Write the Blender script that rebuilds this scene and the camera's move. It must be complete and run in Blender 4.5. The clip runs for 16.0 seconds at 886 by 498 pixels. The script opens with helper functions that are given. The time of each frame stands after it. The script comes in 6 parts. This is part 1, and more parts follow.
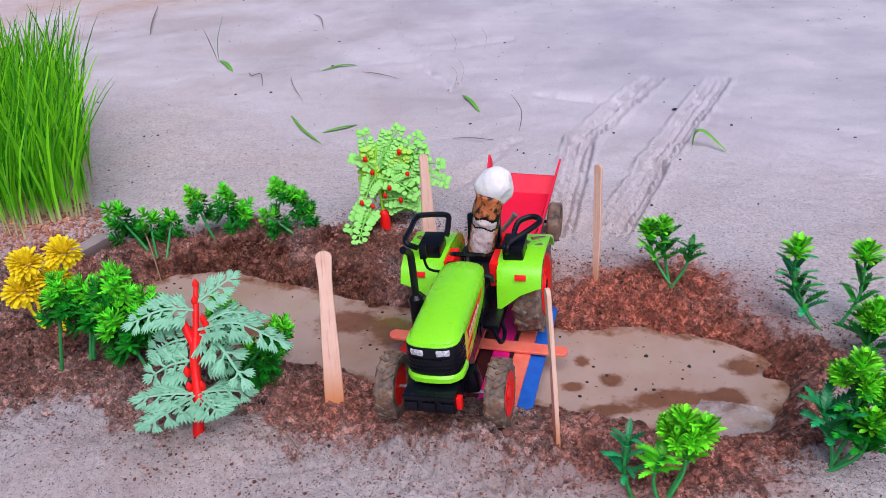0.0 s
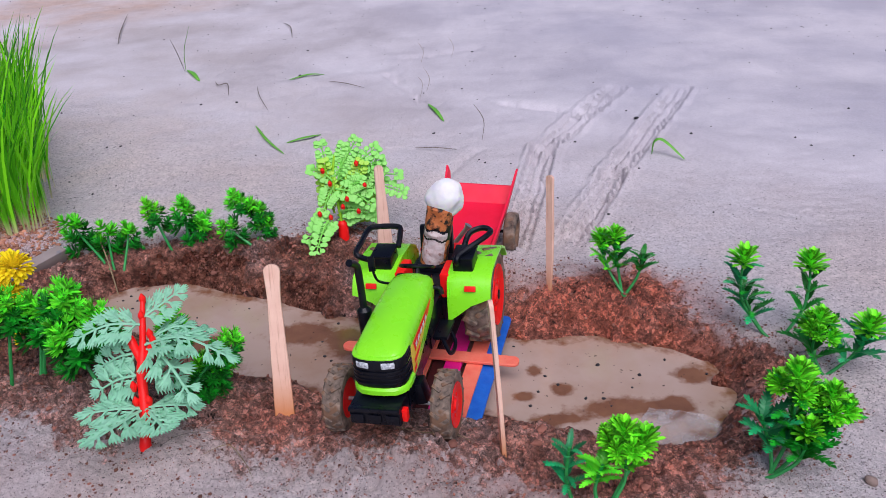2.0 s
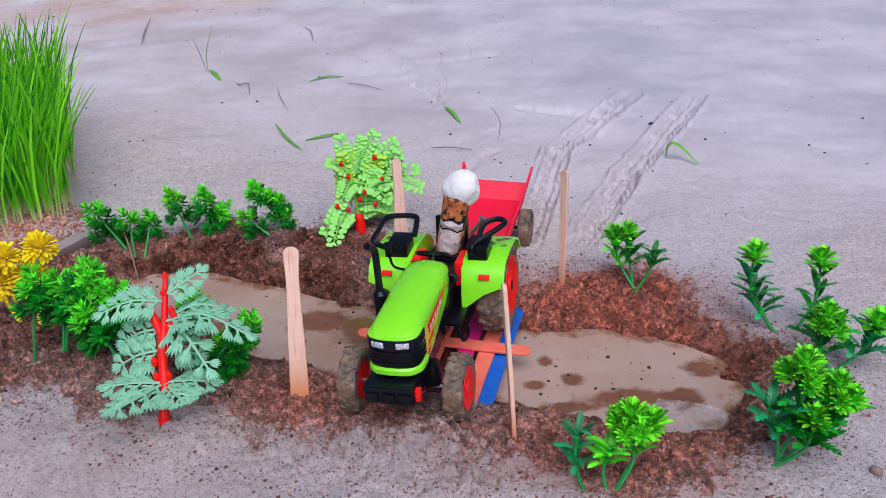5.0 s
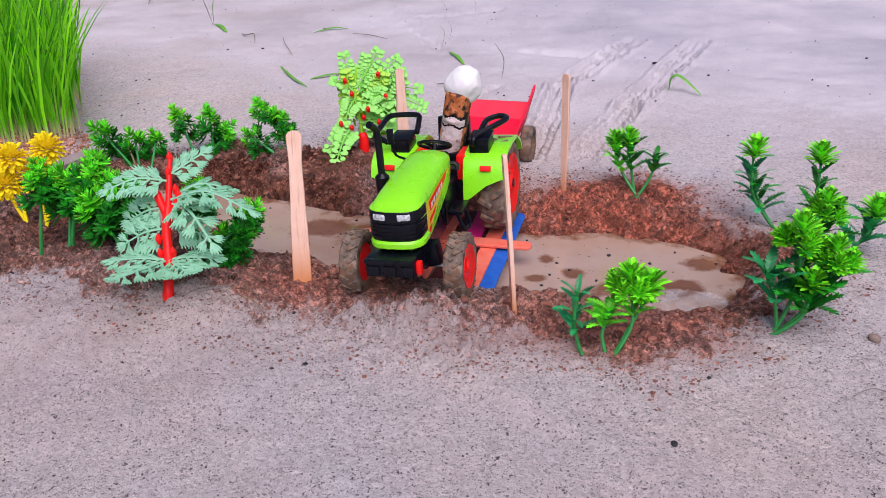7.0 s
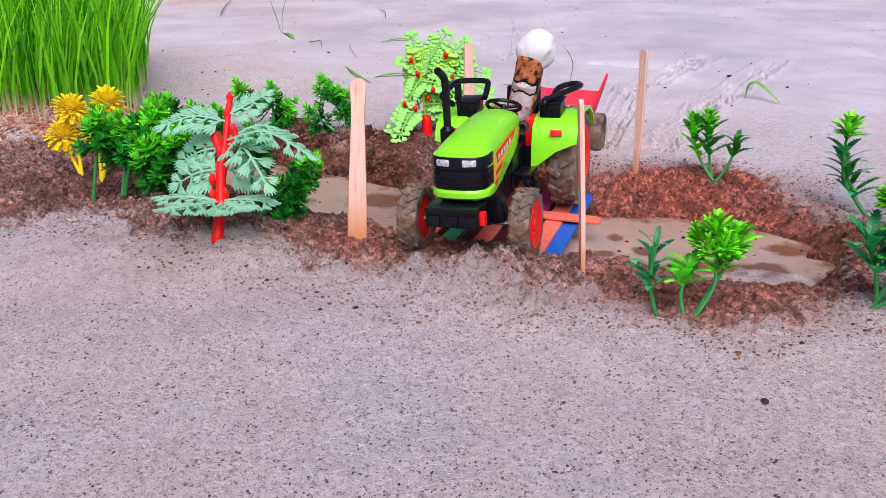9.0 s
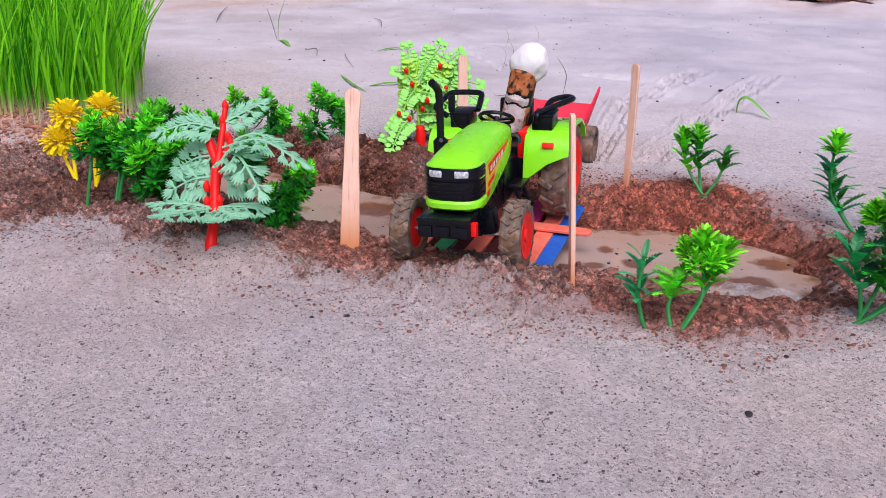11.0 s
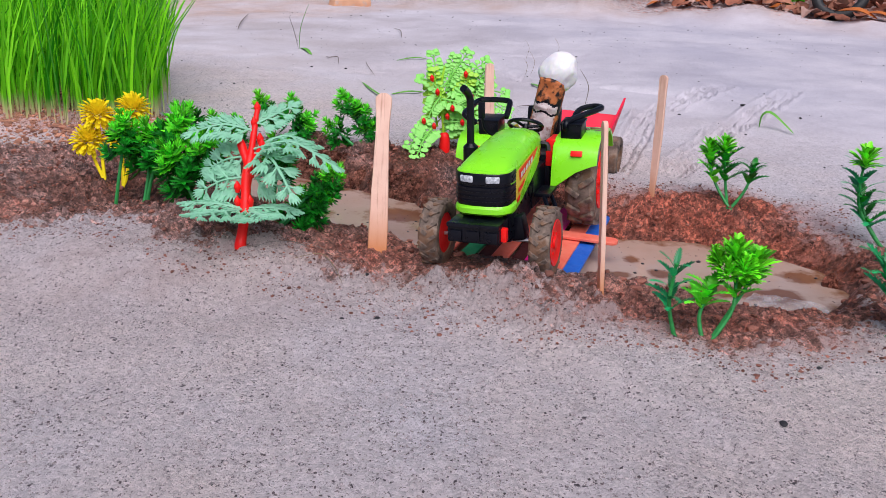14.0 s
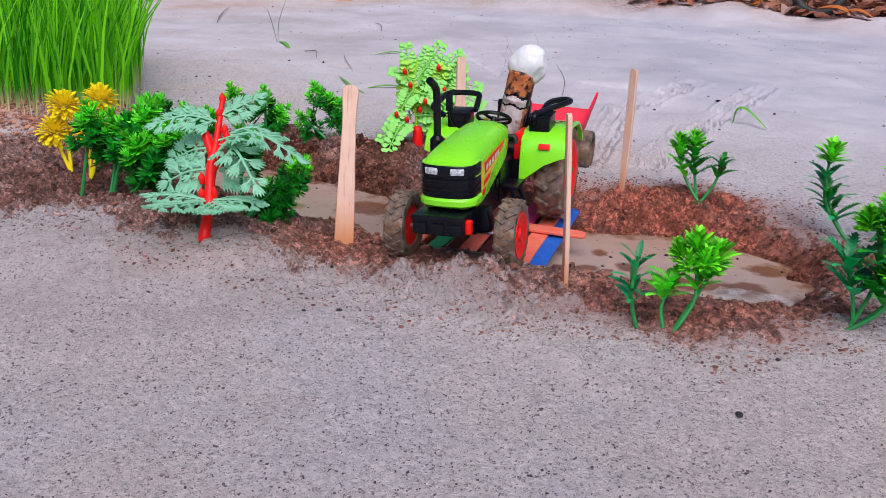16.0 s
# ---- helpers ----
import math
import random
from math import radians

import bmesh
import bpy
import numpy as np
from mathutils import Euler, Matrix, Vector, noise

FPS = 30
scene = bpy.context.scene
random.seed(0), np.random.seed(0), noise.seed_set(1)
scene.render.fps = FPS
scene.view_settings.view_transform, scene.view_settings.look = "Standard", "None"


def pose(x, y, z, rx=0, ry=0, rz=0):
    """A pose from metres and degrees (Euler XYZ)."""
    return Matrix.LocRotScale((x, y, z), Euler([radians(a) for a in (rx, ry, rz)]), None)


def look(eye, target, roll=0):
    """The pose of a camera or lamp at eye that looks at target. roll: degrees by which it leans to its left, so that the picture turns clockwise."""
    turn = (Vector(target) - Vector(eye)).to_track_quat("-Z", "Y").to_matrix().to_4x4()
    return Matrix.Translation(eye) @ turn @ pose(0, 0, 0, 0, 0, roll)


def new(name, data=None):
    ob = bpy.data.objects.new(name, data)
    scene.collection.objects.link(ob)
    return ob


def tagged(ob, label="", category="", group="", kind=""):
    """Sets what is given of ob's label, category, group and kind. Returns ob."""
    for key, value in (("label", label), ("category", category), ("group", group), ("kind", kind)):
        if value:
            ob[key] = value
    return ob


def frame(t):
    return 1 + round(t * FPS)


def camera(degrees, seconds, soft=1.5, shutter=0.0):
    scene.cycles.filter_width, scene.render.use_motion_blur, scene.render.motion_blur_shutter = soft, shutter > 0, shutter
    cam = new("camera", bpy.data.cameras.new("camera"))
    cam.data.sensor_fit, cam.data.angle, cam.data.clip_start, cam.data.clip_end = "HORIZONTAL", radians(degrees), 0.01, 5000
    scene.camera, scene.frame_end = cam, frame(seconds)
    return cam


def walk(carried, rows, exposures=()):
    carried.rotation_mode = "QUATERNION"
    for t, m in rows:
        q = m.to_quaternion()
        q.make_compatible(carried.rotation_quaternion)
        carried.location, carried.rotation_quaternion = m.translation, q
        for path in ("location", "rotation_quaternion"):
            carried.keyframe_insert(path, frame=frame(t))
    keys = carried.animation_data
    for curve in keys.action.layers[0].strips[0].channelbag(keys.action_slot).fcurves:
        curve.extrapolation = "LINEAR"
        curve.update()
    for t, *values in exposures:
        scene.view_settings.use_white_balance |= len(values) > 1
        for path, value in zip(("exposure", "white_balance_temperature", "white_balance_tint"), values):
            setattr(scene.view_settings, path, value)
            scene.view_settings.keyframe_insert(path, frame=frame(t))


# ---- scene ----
EXPOSURE, KELVIN, TINT = 0.090, 6000, 24
cam = camera(57.1, 16.0, soft=0.6)
PATH = [
    (0, (0.067, 0.044, 0.295), (-0.077, 1.795, -0.662), -2.8),
    (0.5, (0.072, 0.047, 0.299), (-0.055, 1.803, -0.648), -2.9),
    (1, (0.077, 0.047, 0.298), (-0.035, 1.804, -0.651), -2.5),
    (1.5, (0.087, 0.046, 0.3), (-0.011, 1.808, -0.64), -2.5),
    (2, (0.087, 0.044, 0.299), (-0.016, 1.803, -0.648), -2.6),
    (2.5, (0.076, 0.042, 0.299), (-0.046, 1.794, -0.657), -2.7),
    (3, (0.071, 0.039, 0.299), (-0.067, 1.788, -0.661), -2.9),
    (5.3, (0.093, 0.024, 0.286), (-0.036, 1.798, -0.629), -1.1),
    (5.5, (0.097, 0.021, 0.278), (-0.035, 1.778, -0.668), -0.4),
    (6, (0.082, 0.015, 0.275), (-0.046, 1.762, -0.69), 0.1),
    (6.5, (0.078, 0.007, 0.261), (-0.041, 1.766, -0.684), 0.4),
    (7, (0.089, -0.006, 0.233), (-0.059, 1.767, -0.682), -1.8),
    (7.3, (0.093, -0.016, 0.183), (-0.065, 1.748, -0.746), -1.4),
    (7.5, (0.092, -0.003, 0.179), (-0.024, 1.748, -0.78), -0.7),
    (8, (0.09, -0.001, 0.174), (-0.067, 1.789, -0.705), -0.9),
    (8.5, (0.08, -0.001, 0.175), (-0.203, 1.814, -0.617), -1.3),
    (9, (0.081, -0.004, 0.173), (-0.192, 1.814, -0.617), -0.2),
    (11.5, (0.082, -0.008, 0.177), (-0.178, 1.823, -0.584), 1.0),
    (12, (0.08, -0.009, 0.178), (-0.187, 1.826, -0.572), 1.1),
    (12.5, (0.077, -0.01, 0.174), (-0.191, 1.826, -0.573), 1.4),
    (13, (0.072, -0.011, 0.173), (-0.209, 1.823, -0.574), 1.8),
    (13.5, (0.069, -0.013, 0.172), (-0.223, 1.821, -0.571), 1.9),
    (14, (0.072, -0.011, 0.172), (-0.207, 1.824, -0.572), 1.8),
    (14.5, (0.084, -0.008, 0.173), (-0.158, 1.831, -0.574), 1.9),
    (15, (0.087, -0.009, 0.17), (-0.152, 1.829, -0.581), 2.0),
    (15.5, (0.086, -0.009, 0.169), (-0.155, 1.829, -0.582), 2.2),
    (16, (0.083, -0.009, 0.17), (-0.163, 1.828, -0.581), 2.3),
]
walk(cam, [(t, look(eye, target, roll)) for t, eye, target, roll in PATH], exposures=[(t, EXPOSURE + up, KELVIN + warm, TINT + tint) for t, up, warm, tint in ((0.0, -0.12, -150, -2), (1.0, -0.12, -150, -3), (2.0, -0.18, -150, -4), (3.0, -0.16, -150, -2), (5.4, -0.20, -250, -7), (5.9, -0.12, 120, 1), (6.5, -0.06, 100, 0), (7.0, -0.02, 130, 0), (7.6, 0.16, 130, 0), (8.2, 0.12, 130, 0), (9.0, 0.10, 130, 0), (12.5, -0.03, 80, -1), (14.0, -0.06, 0, -6), (16.0, -0.13, -60, -8))])

# ---- light: an even, slightly hazy open shade under a bright sky ----
world = bpy.data.worlds.new("sky")
scene.world = world
world.use_nodes = True
sky = world.node_tree.nodes.new("ShaderNodeTexSky")
sky.sky_type, sky.sun_disc = "NISHITA", False
sky.sun_elevation, sky.sun_rotation = radians(57), radians(163)
sky.air_density, sky.dust_density, sky.ozone_density = 1.0, 2.5, 1.0
world.node_tree.links.new(sky.outputs[0], world.node_tree.nodes["Background"].inputs[0])
world.node_tree.nodes["Background"].inputs[1].default_value = 0.060
sun = new("sun", bpy.data.lights.new("sun", "SUN"))
sun.data.energy, sun.data.angle, sun.data.color = 3.2, radians(60), (1.0, 0.95, 0.88)
sun.matrix_world = look((0.45, -1.1, 2.4), (0, 0.4, 0))

# ---- materials ----


def nodes_of(name):
    m = bpy.data.materials.new(name)
    m.use_nodes = True
    nt = m.node_tree
    return m, nt, nt.nodes["Principled BSDF"]


def add_node(nt, kind, **values):
    n = nt.nodes.new(kind)
    for k, v in values.items():
        n.inputs[k.replace("_", " ")].default_value = v
    return n


def noise_fac(nt, scale, detail=4, rough=0.55, lo=0.3, hi=0.7, coords="Object"):
    tc = nt.nodes.new("ShaderNodeTexCoord")
    n = add_node(nt, "ShaderNodeTexNoise", Scale=scale, Detail=detail, Roughness=rough)
    nt.links.new(tc.outputs[coords], n.inputs["Vector"])
    r = add_node(nt, "ShaderNodeMapRange", From_Min=lo, From_Max=hi)
    nt.links.new(n.outputs[0], r.inputs[0])
    return r.outputs[0]


def grains(nt, scale, warp=0.9, coords="Object"):
    """Cells of crumbs or grains: distance from each one's middle, and a random number for each."""
    v = add_node(nt, "ShaderNodeTexVoronoi", Scale=scale)
    place = nt.nodes.new("ShaderNodeTexCoord").outputs[coords]
    stir = add_node(nt, "ShaderNodeTexNoise", Scale=scale * 0.9, Detail=3.0, Roughness=0.6)
    nt.links.new(place, stir.inputs["Vector"])
    shift = nt.nodes.new("ShaderNodeVectorMath")
    shift.operation = "MULTIPLY_ADD"
    shift.inputs[1].default_value = (warp * 2 / scale,) * 3
    nt.links.new(stir.outputs["Color"], shift.inputs[0])
    nt.links.new(place, shift.inputs[2])
    nt.links.new(shift.outputs[0], v.inputs["Vector"])
    sp = nt.nodes.new("ShaderNodeSeparateColor")
    nt.links.new(v.outputs["Color"], sp.inputs[0])
    return v.outputs["Distance"], sp.outputs[0]


def ramp(nt, value, lo, hi, a=0.0, b=1.0):
    r = add_node(nt, "ShaderNodeMapRange", From_Min=lo, From_Max=hi, To_Min=a, To_Max=b)
    nt.links.new(value, r.inputs[0])
    return r.outputs[0]


def calc(nt, how, a, b):
    n = nt.nodes.new("ShaderNodeMath")
    n.operation = how
    for sock, v in zip(n.inputs, (a, b)):
        if isinstance(v, (int, float)):
            sock.default_value = v
        else:
            nt.links.new(v, sock)
    return n.outputs[0]


def mix_col(nt, fac, a, b):
    n = nt.nodes.new("ShaderNodeMix")
    n.data_type = "RGBA"
    for sock, v in ((n.inputs[0], fac), (n.inputs[6], a), (n.inputs[7], b)):
        if isinstance(v, (tuple, list)):
            sock.default_value = (*v, 1)
        elif isinstance(v, (int, float)):
            sock.default_value = v
        else:
            nt.links.new(v, sock)
    return n.outputs[2]


def bumped(nt, bsdf, height, strength, distance):
    b = add_node(nt, "ShaderNodeBump", Strength=strength, Distance=distance)
    nt.links.new(height, b.inputs["Height"])
    nt.links.new(b.outputs[0], bsdf.inputs["Normal"])


def let_through(nt, p, share):
    """Thin leaf: part of the light comes through in the leaf's own colour."""
    tr = nt.nodes.new("ShaderNodeBsdfTranslucent")
    mx = nt.nodes.new("ShaderNodeMixShader")
    mx.inputs[0].default_value = share
    nt.links.new(p.inputs["Base Color"].links[0].from_socket, tr.inputs["Color"])
    nt.links.new(p.outputs[0], mx.inputs[1])
    nt.links.new(tr.outputs[0], mx.inputs[2])
    nt.links.new(mx.outputs[0], nt.nodes["Material Output"].inputs["Surface"])


def surface(name, col, col2, scale, rough=0.5, rough2=None, bump=0.3, bump_dist=0.0004, bump_scale=900, spots=None, spot_scale=120, spot_at=0.6, metal=0.0, coat=0.0, spec=0.5, sub=0.0, per_object=0.0, thin=0.0):
    """Two-tone surface with grain, an optional third stain colour and fine relief."""
    m, nt, p = nodes_of(name)
    c = mix_col(nt, noise_fac(nt, scale), col, col2)
    if spots:
        c = mix_col(nt, noise_fac(nt, spot_scale, 5, 0.6, spot_at, spot_at + 0.12), c, spots)
    if per_object:
        info = nt.nodes.new("ShaderNodeObjectInfo")
        hsv = nt.nodes.new("ShaderNodeHueSaturation")
        r = add_node(nt, "ShaderNodeMapRange", To_Min=1 - per_object, To_Max=1 + per_object)
        nt.links.new(info.outputs["Random"], r.inputs[0])
        nt.links.new(r.outputs[0], hsv.inputs["Value"])
        nt.links.new(c, hsv.inputs["Color"])
        c = hsv.outputs[0]
    nt.links.new(c, p.inputs["Base Color"])
    p.inputs["Metallic"].default_value = metal
    p.inputs["Coat Weight"].default_value = coat
    p.inputs["Specular IOR Level"].default_value = spec
    if sub:
        p.inputs["Subsurface Weight"].default_value = sub
        p.inputs["Subsurface Radius"].default_value = (0.002, 0.003, 0.001)
    rr = add_node(nt, "ShaderNodeMapRange", To_Min=rough, To_Max=rough if rough2 is None else rough2)
    nt.links.new(noise_fac(nt, scale * 2.3), rr.inputs[0])
    nt.links.new(rr.outputs[0], p.inputs["Roughness"])
    if bump:
        bumped(nt, p, noise_fac(nt, bump_scale, 5, 0.65, 0, 1), bump, bump_dist)
    if thin:
        let_through(nt, p, thin)
    return m


GREEN = surface("lime_plastic", (0.24, 0.84, 0.006), (0.28, 0.88, 0.010), 60, 0.22, 0.38, 0.05, coat=0.3, spots=(0.28, 0.66, 0.06), spot_scale=150, spot_at=0.70)
BLACK = surface("black_plastic", (0.002, 0.0026, 0.006), (0.004, 0.005, 0.011), 90, 0.24, 0.42, 0.1, spots=(0.07, 0.055, 0.05), spot_scale=220, spot_at=0.80, spec=0.30)
RED = surface("red_plastic", (0.92, 0.008, 0.006), (0.95, 0.016, 0.010), 80, 0.32, 0.5, 0.05, spec=0.3)
SCOOP = surface("scoop_red_plastic", (0.82, 0.004, 0.035), (0.88, 0.008, 0.055), 50, 0.5, 0.65, 0.05)
TYRE = surface("muddy_tyre", (0.030, 0.022, 0.019), (0.36, 0.265, 0.205), 130, 0.7, 0.95, 0.8, 0.0008, 700, spots=(0.20, 0.11, 0.065), spot_scale=90, spot_at=0.5)
STEEL = surface("dull_steel", (0.42, 0.42, 0.44), (0.55, 0.55, 0.56), 300, 0.3, 0.5, 0.1, metal=0.9)
LENS = surface("lamp_glass", (0.20, 0.23, 0.27), (0.80, 0.84, 0.88), 650, 0.1, 0.25, 0.2, 0.0003)
YELLOW = surface("yellow_sticker", (0.80, 0.62, 0.03), (0.86, 0.70, 0.06), 90, 0.35, 0.5, 0)
WHITE = surface("white_sticker", (0.75, 0.74, 0.70), (0.82, 0.80, 0.76), 200, 0.4, 0.5, 0)
CORK = surface("burnt_wood", (0.66, 0.22, 0.07), (0.46, 0.12, 0.03), 160, 0.6, 0.8, 0.5, spots=(0.010, 0.007, 0.007), spot_scale=210, spot_at=0.465)
BEARD = surface("pale_paint", (0.52, 0.40, 0.38), (0.68, 0.62, 0.62), 320, 0.6, 0.8, 0.6, spots=(0.30, 0.14, 0.11), spot_scale=260, spot_at=0.56)
COTTON = surface("cotton_wool", (0.86, 0.85, 0.86), (0.80, 0.79, 0.81), 250, 0.95, 1.0, 0.35, 0.0008, 500, sub=0.3)
PINE = surface("pale_wood", (0.84, 0.57, 0.45), (0.76, 0.47, 0.36), 90, 0.6, 0.75, 0.4, spots=(0.42, 0.17, 0.08), spot_scale=60, spot_at=0.66, per_object=0.06)
pnt = PINE.node_tree
pcol = pnt.nodes["Principled BSDF"].inputs["Base Color"]
psep = pnt.nodes.new("ShaderNodeSeparateXYZ")
pnt.links.new(pnt.nodes.new("ShaderNodeTexCoord").outputs["Object"], psep.inputs[0])
pmap = pnt.nodes.new("ShaderNodeMapping")
pmap.inputs["Scale"].default_value = (1.0, 1.0, 0.05)
pnt.links.new(pnt.nodes.new("ShaderNodeTexCoord").outputs["Object"], pmap.inputs["Vector"])
pgrain = add_node(pnt, "ShaderNodeTexNoise", Scale=700, Detail=5.0, Roughness=0.65)
pnt.links.new(pmap.outputs[0], pgrain.inputs["Vector"])
pnt.links.new(mix_col(pnt, ramp(pnt, pgrain.outputs[0], 0.52, 0.70), pcol.links[0].from_socket, (0.58, 0.31, 0.22)), pcol)
foot = add_node(pnt, "ShaderNodeMapRange", From_Min=0.036, From_Max=0.012)  # the foot has drawn up wet clay
pnt.links.new(psep.outputs[2], foot.inputs[0])
pnt.links.new(mix_col(pnt, foot.outputs[0], pcol.links[0].from_socket, (0.62, 0.24, 0.09)), pcol)
SALMON = surface("salmon_stained_wood", (0.86, 0.135, 0.085), (0.90, 0.22, 0.14), 120, 0.5, 0.7, 0.4, spots=(0.30, 0.07, 0.04), spot_scale=70, spot_at=0.64)
MAGENTA = surface("magenta_stained_wood", (0.82, 0.006, 0.26), (0.72, 0.006, 0.20), 120, 0.4, 0.6, 0.3, spots=(0.30, 0.02, 0.08), spot_scale=70, spot_at=0.68)
DGREEN = surface("green_stained_wood", (0.012, 0.23, 0.085), (0.02, 0.30, 0.12), 120, 0.5, 0.7, 0.3)
BLUE = surface("blue_stained_wood", (0.012, 0.10, 0.52), (0.02, 0.15, 0.62), 120, 0.4, 0.6, 0.3)
DRED = surface("red_stained_wood", (0.58, 0.012, 0.012), (0.45, 0.01, 0.012), 120, 0.5, 0.7, 0.3)
MAROON = surface("maroon_stained_wood", (0.045, 0.006, 0.008), (0.08, 0.012, 0.012), 120, 0.5, 0.7, 0.3)
# the dark and teal greens are deepened to hold the shade inside the foliage
LEAF_D = surface("shade_dark_green_leaf", (0.002, 0.115, 0.007), (0.018, 0.40, 0.018), 180, 0.35, 0.5, 0.1, thin=0.06)
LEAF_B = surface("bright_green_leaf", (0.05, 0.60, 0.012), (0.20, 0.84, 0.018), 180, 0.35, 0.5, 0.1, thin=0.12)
LEAF_T = surface("teal_green_leaf", (0.006, 0.22, 0.07), (0.025, 0.42, 0.13), 180, 0.35, 0.5, 0.1, thin=0.06)
LEAF_Y = surface("lime_leaf", (0.24, 0.82, 0.012), (0.12, 0.66, 0.012), 180, 0.35, 0.5, 0.1, thin=0.12)
STEM = surface("green_stem", (0.02, 0.24, 0.05), (0.04, 0.34, 0.08), 300, 0.4, 0.6, 0.2)
SAGE = surface("sage_plastic", (0.33, 0.72, 0.48), (0.40, 0.80, 0.56), 120, 0.45, 0.6, 0.1, thin=0.30)
BERRYLEAF = surface("light_green_plastic", (0.22, 0.74, 0.08), (0.32, 0.82, 0.14), 120, 0.35, 0.5, 0.1, thin=0.12)
BERRYLEAF_Y = surface("yellow_green_plastic", (0.34, 0.74, 0.012), (0.40, 0.78, 0.03), 120, 0.35, 0.5, 0.1, thin=0.12)
FLOWER = surface("yellow_flower", (1.0, 0.80, 0.002), (1.0, 0.86, 0.004), 160, 0.5, 0.7, 0.1, thin=0.22, spec=0.2)
FALLEN = surface("fallen_grass", (0.10, 0.36, 0.03), (0.17, 0.48, 0.05), 120, 0.5, 0.7, 0.2)
STRAW = surface("dry_straw", (0.30, 0.22, 0.12), (0.20, 0.14, 0.08), 300, 0.8, 0.9, 0.3)
TWIG = surface("dry_twig", (0.15, 0.12, 0.10), (0.24, 0.20, 0.18), 300, 0.8, 0.9, 0.3)
DRYLEAF = surface("dry_leaf", (0.36, 0.12, 0.06), (0.18, 0.06, 0.04), 60, 0.7, 0.9, 0.3, per_object=0.3)
PALELEAF = surface("pale_dry_leaf", (0.46, 0.30, 0.26), (0.34, 0.18, 0.13), 60, 0.8, 0.9, 0.3, per_object=0.3)
ORANGE = surface("orange_dry_leaf", (0.62, 0.17, 0.02), (0.50, 0.12, 0.02), 60, 0.6, 0.8, 0.3)
DARK = surface("dark_chip", (0.015, 0.014, 0.02), (0.03, 0.028, 0.03), 300, 0.7, 0.8, 0.3)
RUBBER = surface("black_rubber", (0.012, 0.012, 0.014), (0.03, 0.03, 0.03), 100, 0.5, 0.7, 0.3)
SOIL = surface("orange_soil", (0.52, 0.25, 0.155), (0.28, 0.115, 0.075), 90, 0.85, 0.95, 0.6)
BOARD = surface("weathered_board", (0.26, 0.20, 0.19), (0.34, 0.28, 0.27), 60, 0.7, 0.9, 0.5, spots=(0.04, 0.09, 0.20), spot_scale=30, spot_at=0.56)
BRICK = surface("worn_brick", (0.74, 0.44, 0.27), (0.62, 0.33, 0.20), 40, 0.8, 0.95, 0.6, spots=(0.55, 0.40, 0.33), spot_scale=60, spot_at=0.58)
CLAY = surface("red_clay_clod", (0.32, 0.128, 0.090), (0.14, 0.050, 0.035), 90, 0.8, 0.95, 0.6)


def island_variation(m, amount):
    nt = m.node_tree
    p = nt.nodes["Principled BSDF"]
    link = p.inputs["Base Color"].links[0]
    src = link.from_socket
    geo = nt.nodes.new("ShaderNodeNewGeometry")
    hsv = nt.nodes.new("ShaderNodeHueSaturation")
    r = add_node(nt, "ShaderNodeMapRange", To_Min=1 - amount, To_Max=1 + amount)
    nt.links.new(geo.outputs["Random Per Island"], r.inputs[0])
    nt.links.new(r.outputs[0], hsv.inputs["Value"])
    nt.links.new(src, hsv.inputs["Color"])
    nt.links.new(hsv.outputs[0], p.inputs["Base Color"])


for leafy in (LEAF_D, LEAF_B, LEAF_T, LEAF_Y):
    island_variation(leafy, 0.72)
island_variation(FLOWER, 0.1)

GRASS, gnt, gp = nodes_of("grass_blade")
geo_n = gnt.nodes.new("ShaderNodeNewGeometry")
sep = gnt.nodes.new("ShaderNodeSeparateXYZ")
gnt.links.new(geo_n.outputs["Position"], sep.inputs[0])
hgt = add_node(gnt, "ShaderNodeMapRange", From_Min=0.012, From_Max=0.027)
gnt.links.new(sep.outputs[2], hgt.inputs[0])
tone = mix_col(gnt, geo_n.outputs["Random Per Island"], (0.015, 0.26, 0.003), (0.31, 0.95, 0.006))
gnt.links.new(mix_col(gnt, hgt.outputs[0], (0.80, 0.72, 0.42), tone), gp.inputs["Base Color"])
gp.inputs["Roughness"].default_value = 0.4
let_through(gnt, gp, 0.28)

# the sand, which turns to clay and wet mud by the mesh's own masks
SAND, nt, p = nodes_of("sand_and_mud")


def mask(name):
    a = nt.nodes.new("ShaderNodeAttribute")
    a.attribute_name = name
    return a.outputs["Fac"]


sand = mix_col(nt, noise_fac(nt, 12, 6, 0.6), (0.76, 0.64, 0.615), (0.68, 0.58, 0.58))
sand = mix_col(nt, noise_fac(nt, 34, 6, 0.65, 0.52, 0.70), sand, (0.80, 0.70, 0.675))
sand = mix_col(nt, noise_fac(nt, 55, 5, 0.6, 0.56, 0.72), sand, (0.60, 0.50, 0.49))
sand = mix_col(nt, noise_fac(nt, 900, 3, 0.7, 0.35, 0.7), sand, (0.76, 0.66, 0.64))
# far sand: the sky's bluish reflection is painted in as lavender, pinkish on the left
sand = mix_col(nt, mask("dry"), sand, mix_col(nt, mask("cool"), mix_col(nt, noise_fac(nt, 5, 5, 0.6), (0.525, 0.468, 0.48), (0.465, 0.412, 0.42)), mix_col(nt, noise_fac(nt, 5, 5, 0.6), (0.50, 0.475, 0.55), (0.46, 0.43, 0.495))))
sand = mix_col(nt, mask("tan"), sand, mix_col(nt, noise_fac(nt, 40, 6, 0.7), (0.64, 0.48, 0.415), (0.49, 0.345, 0.295)))
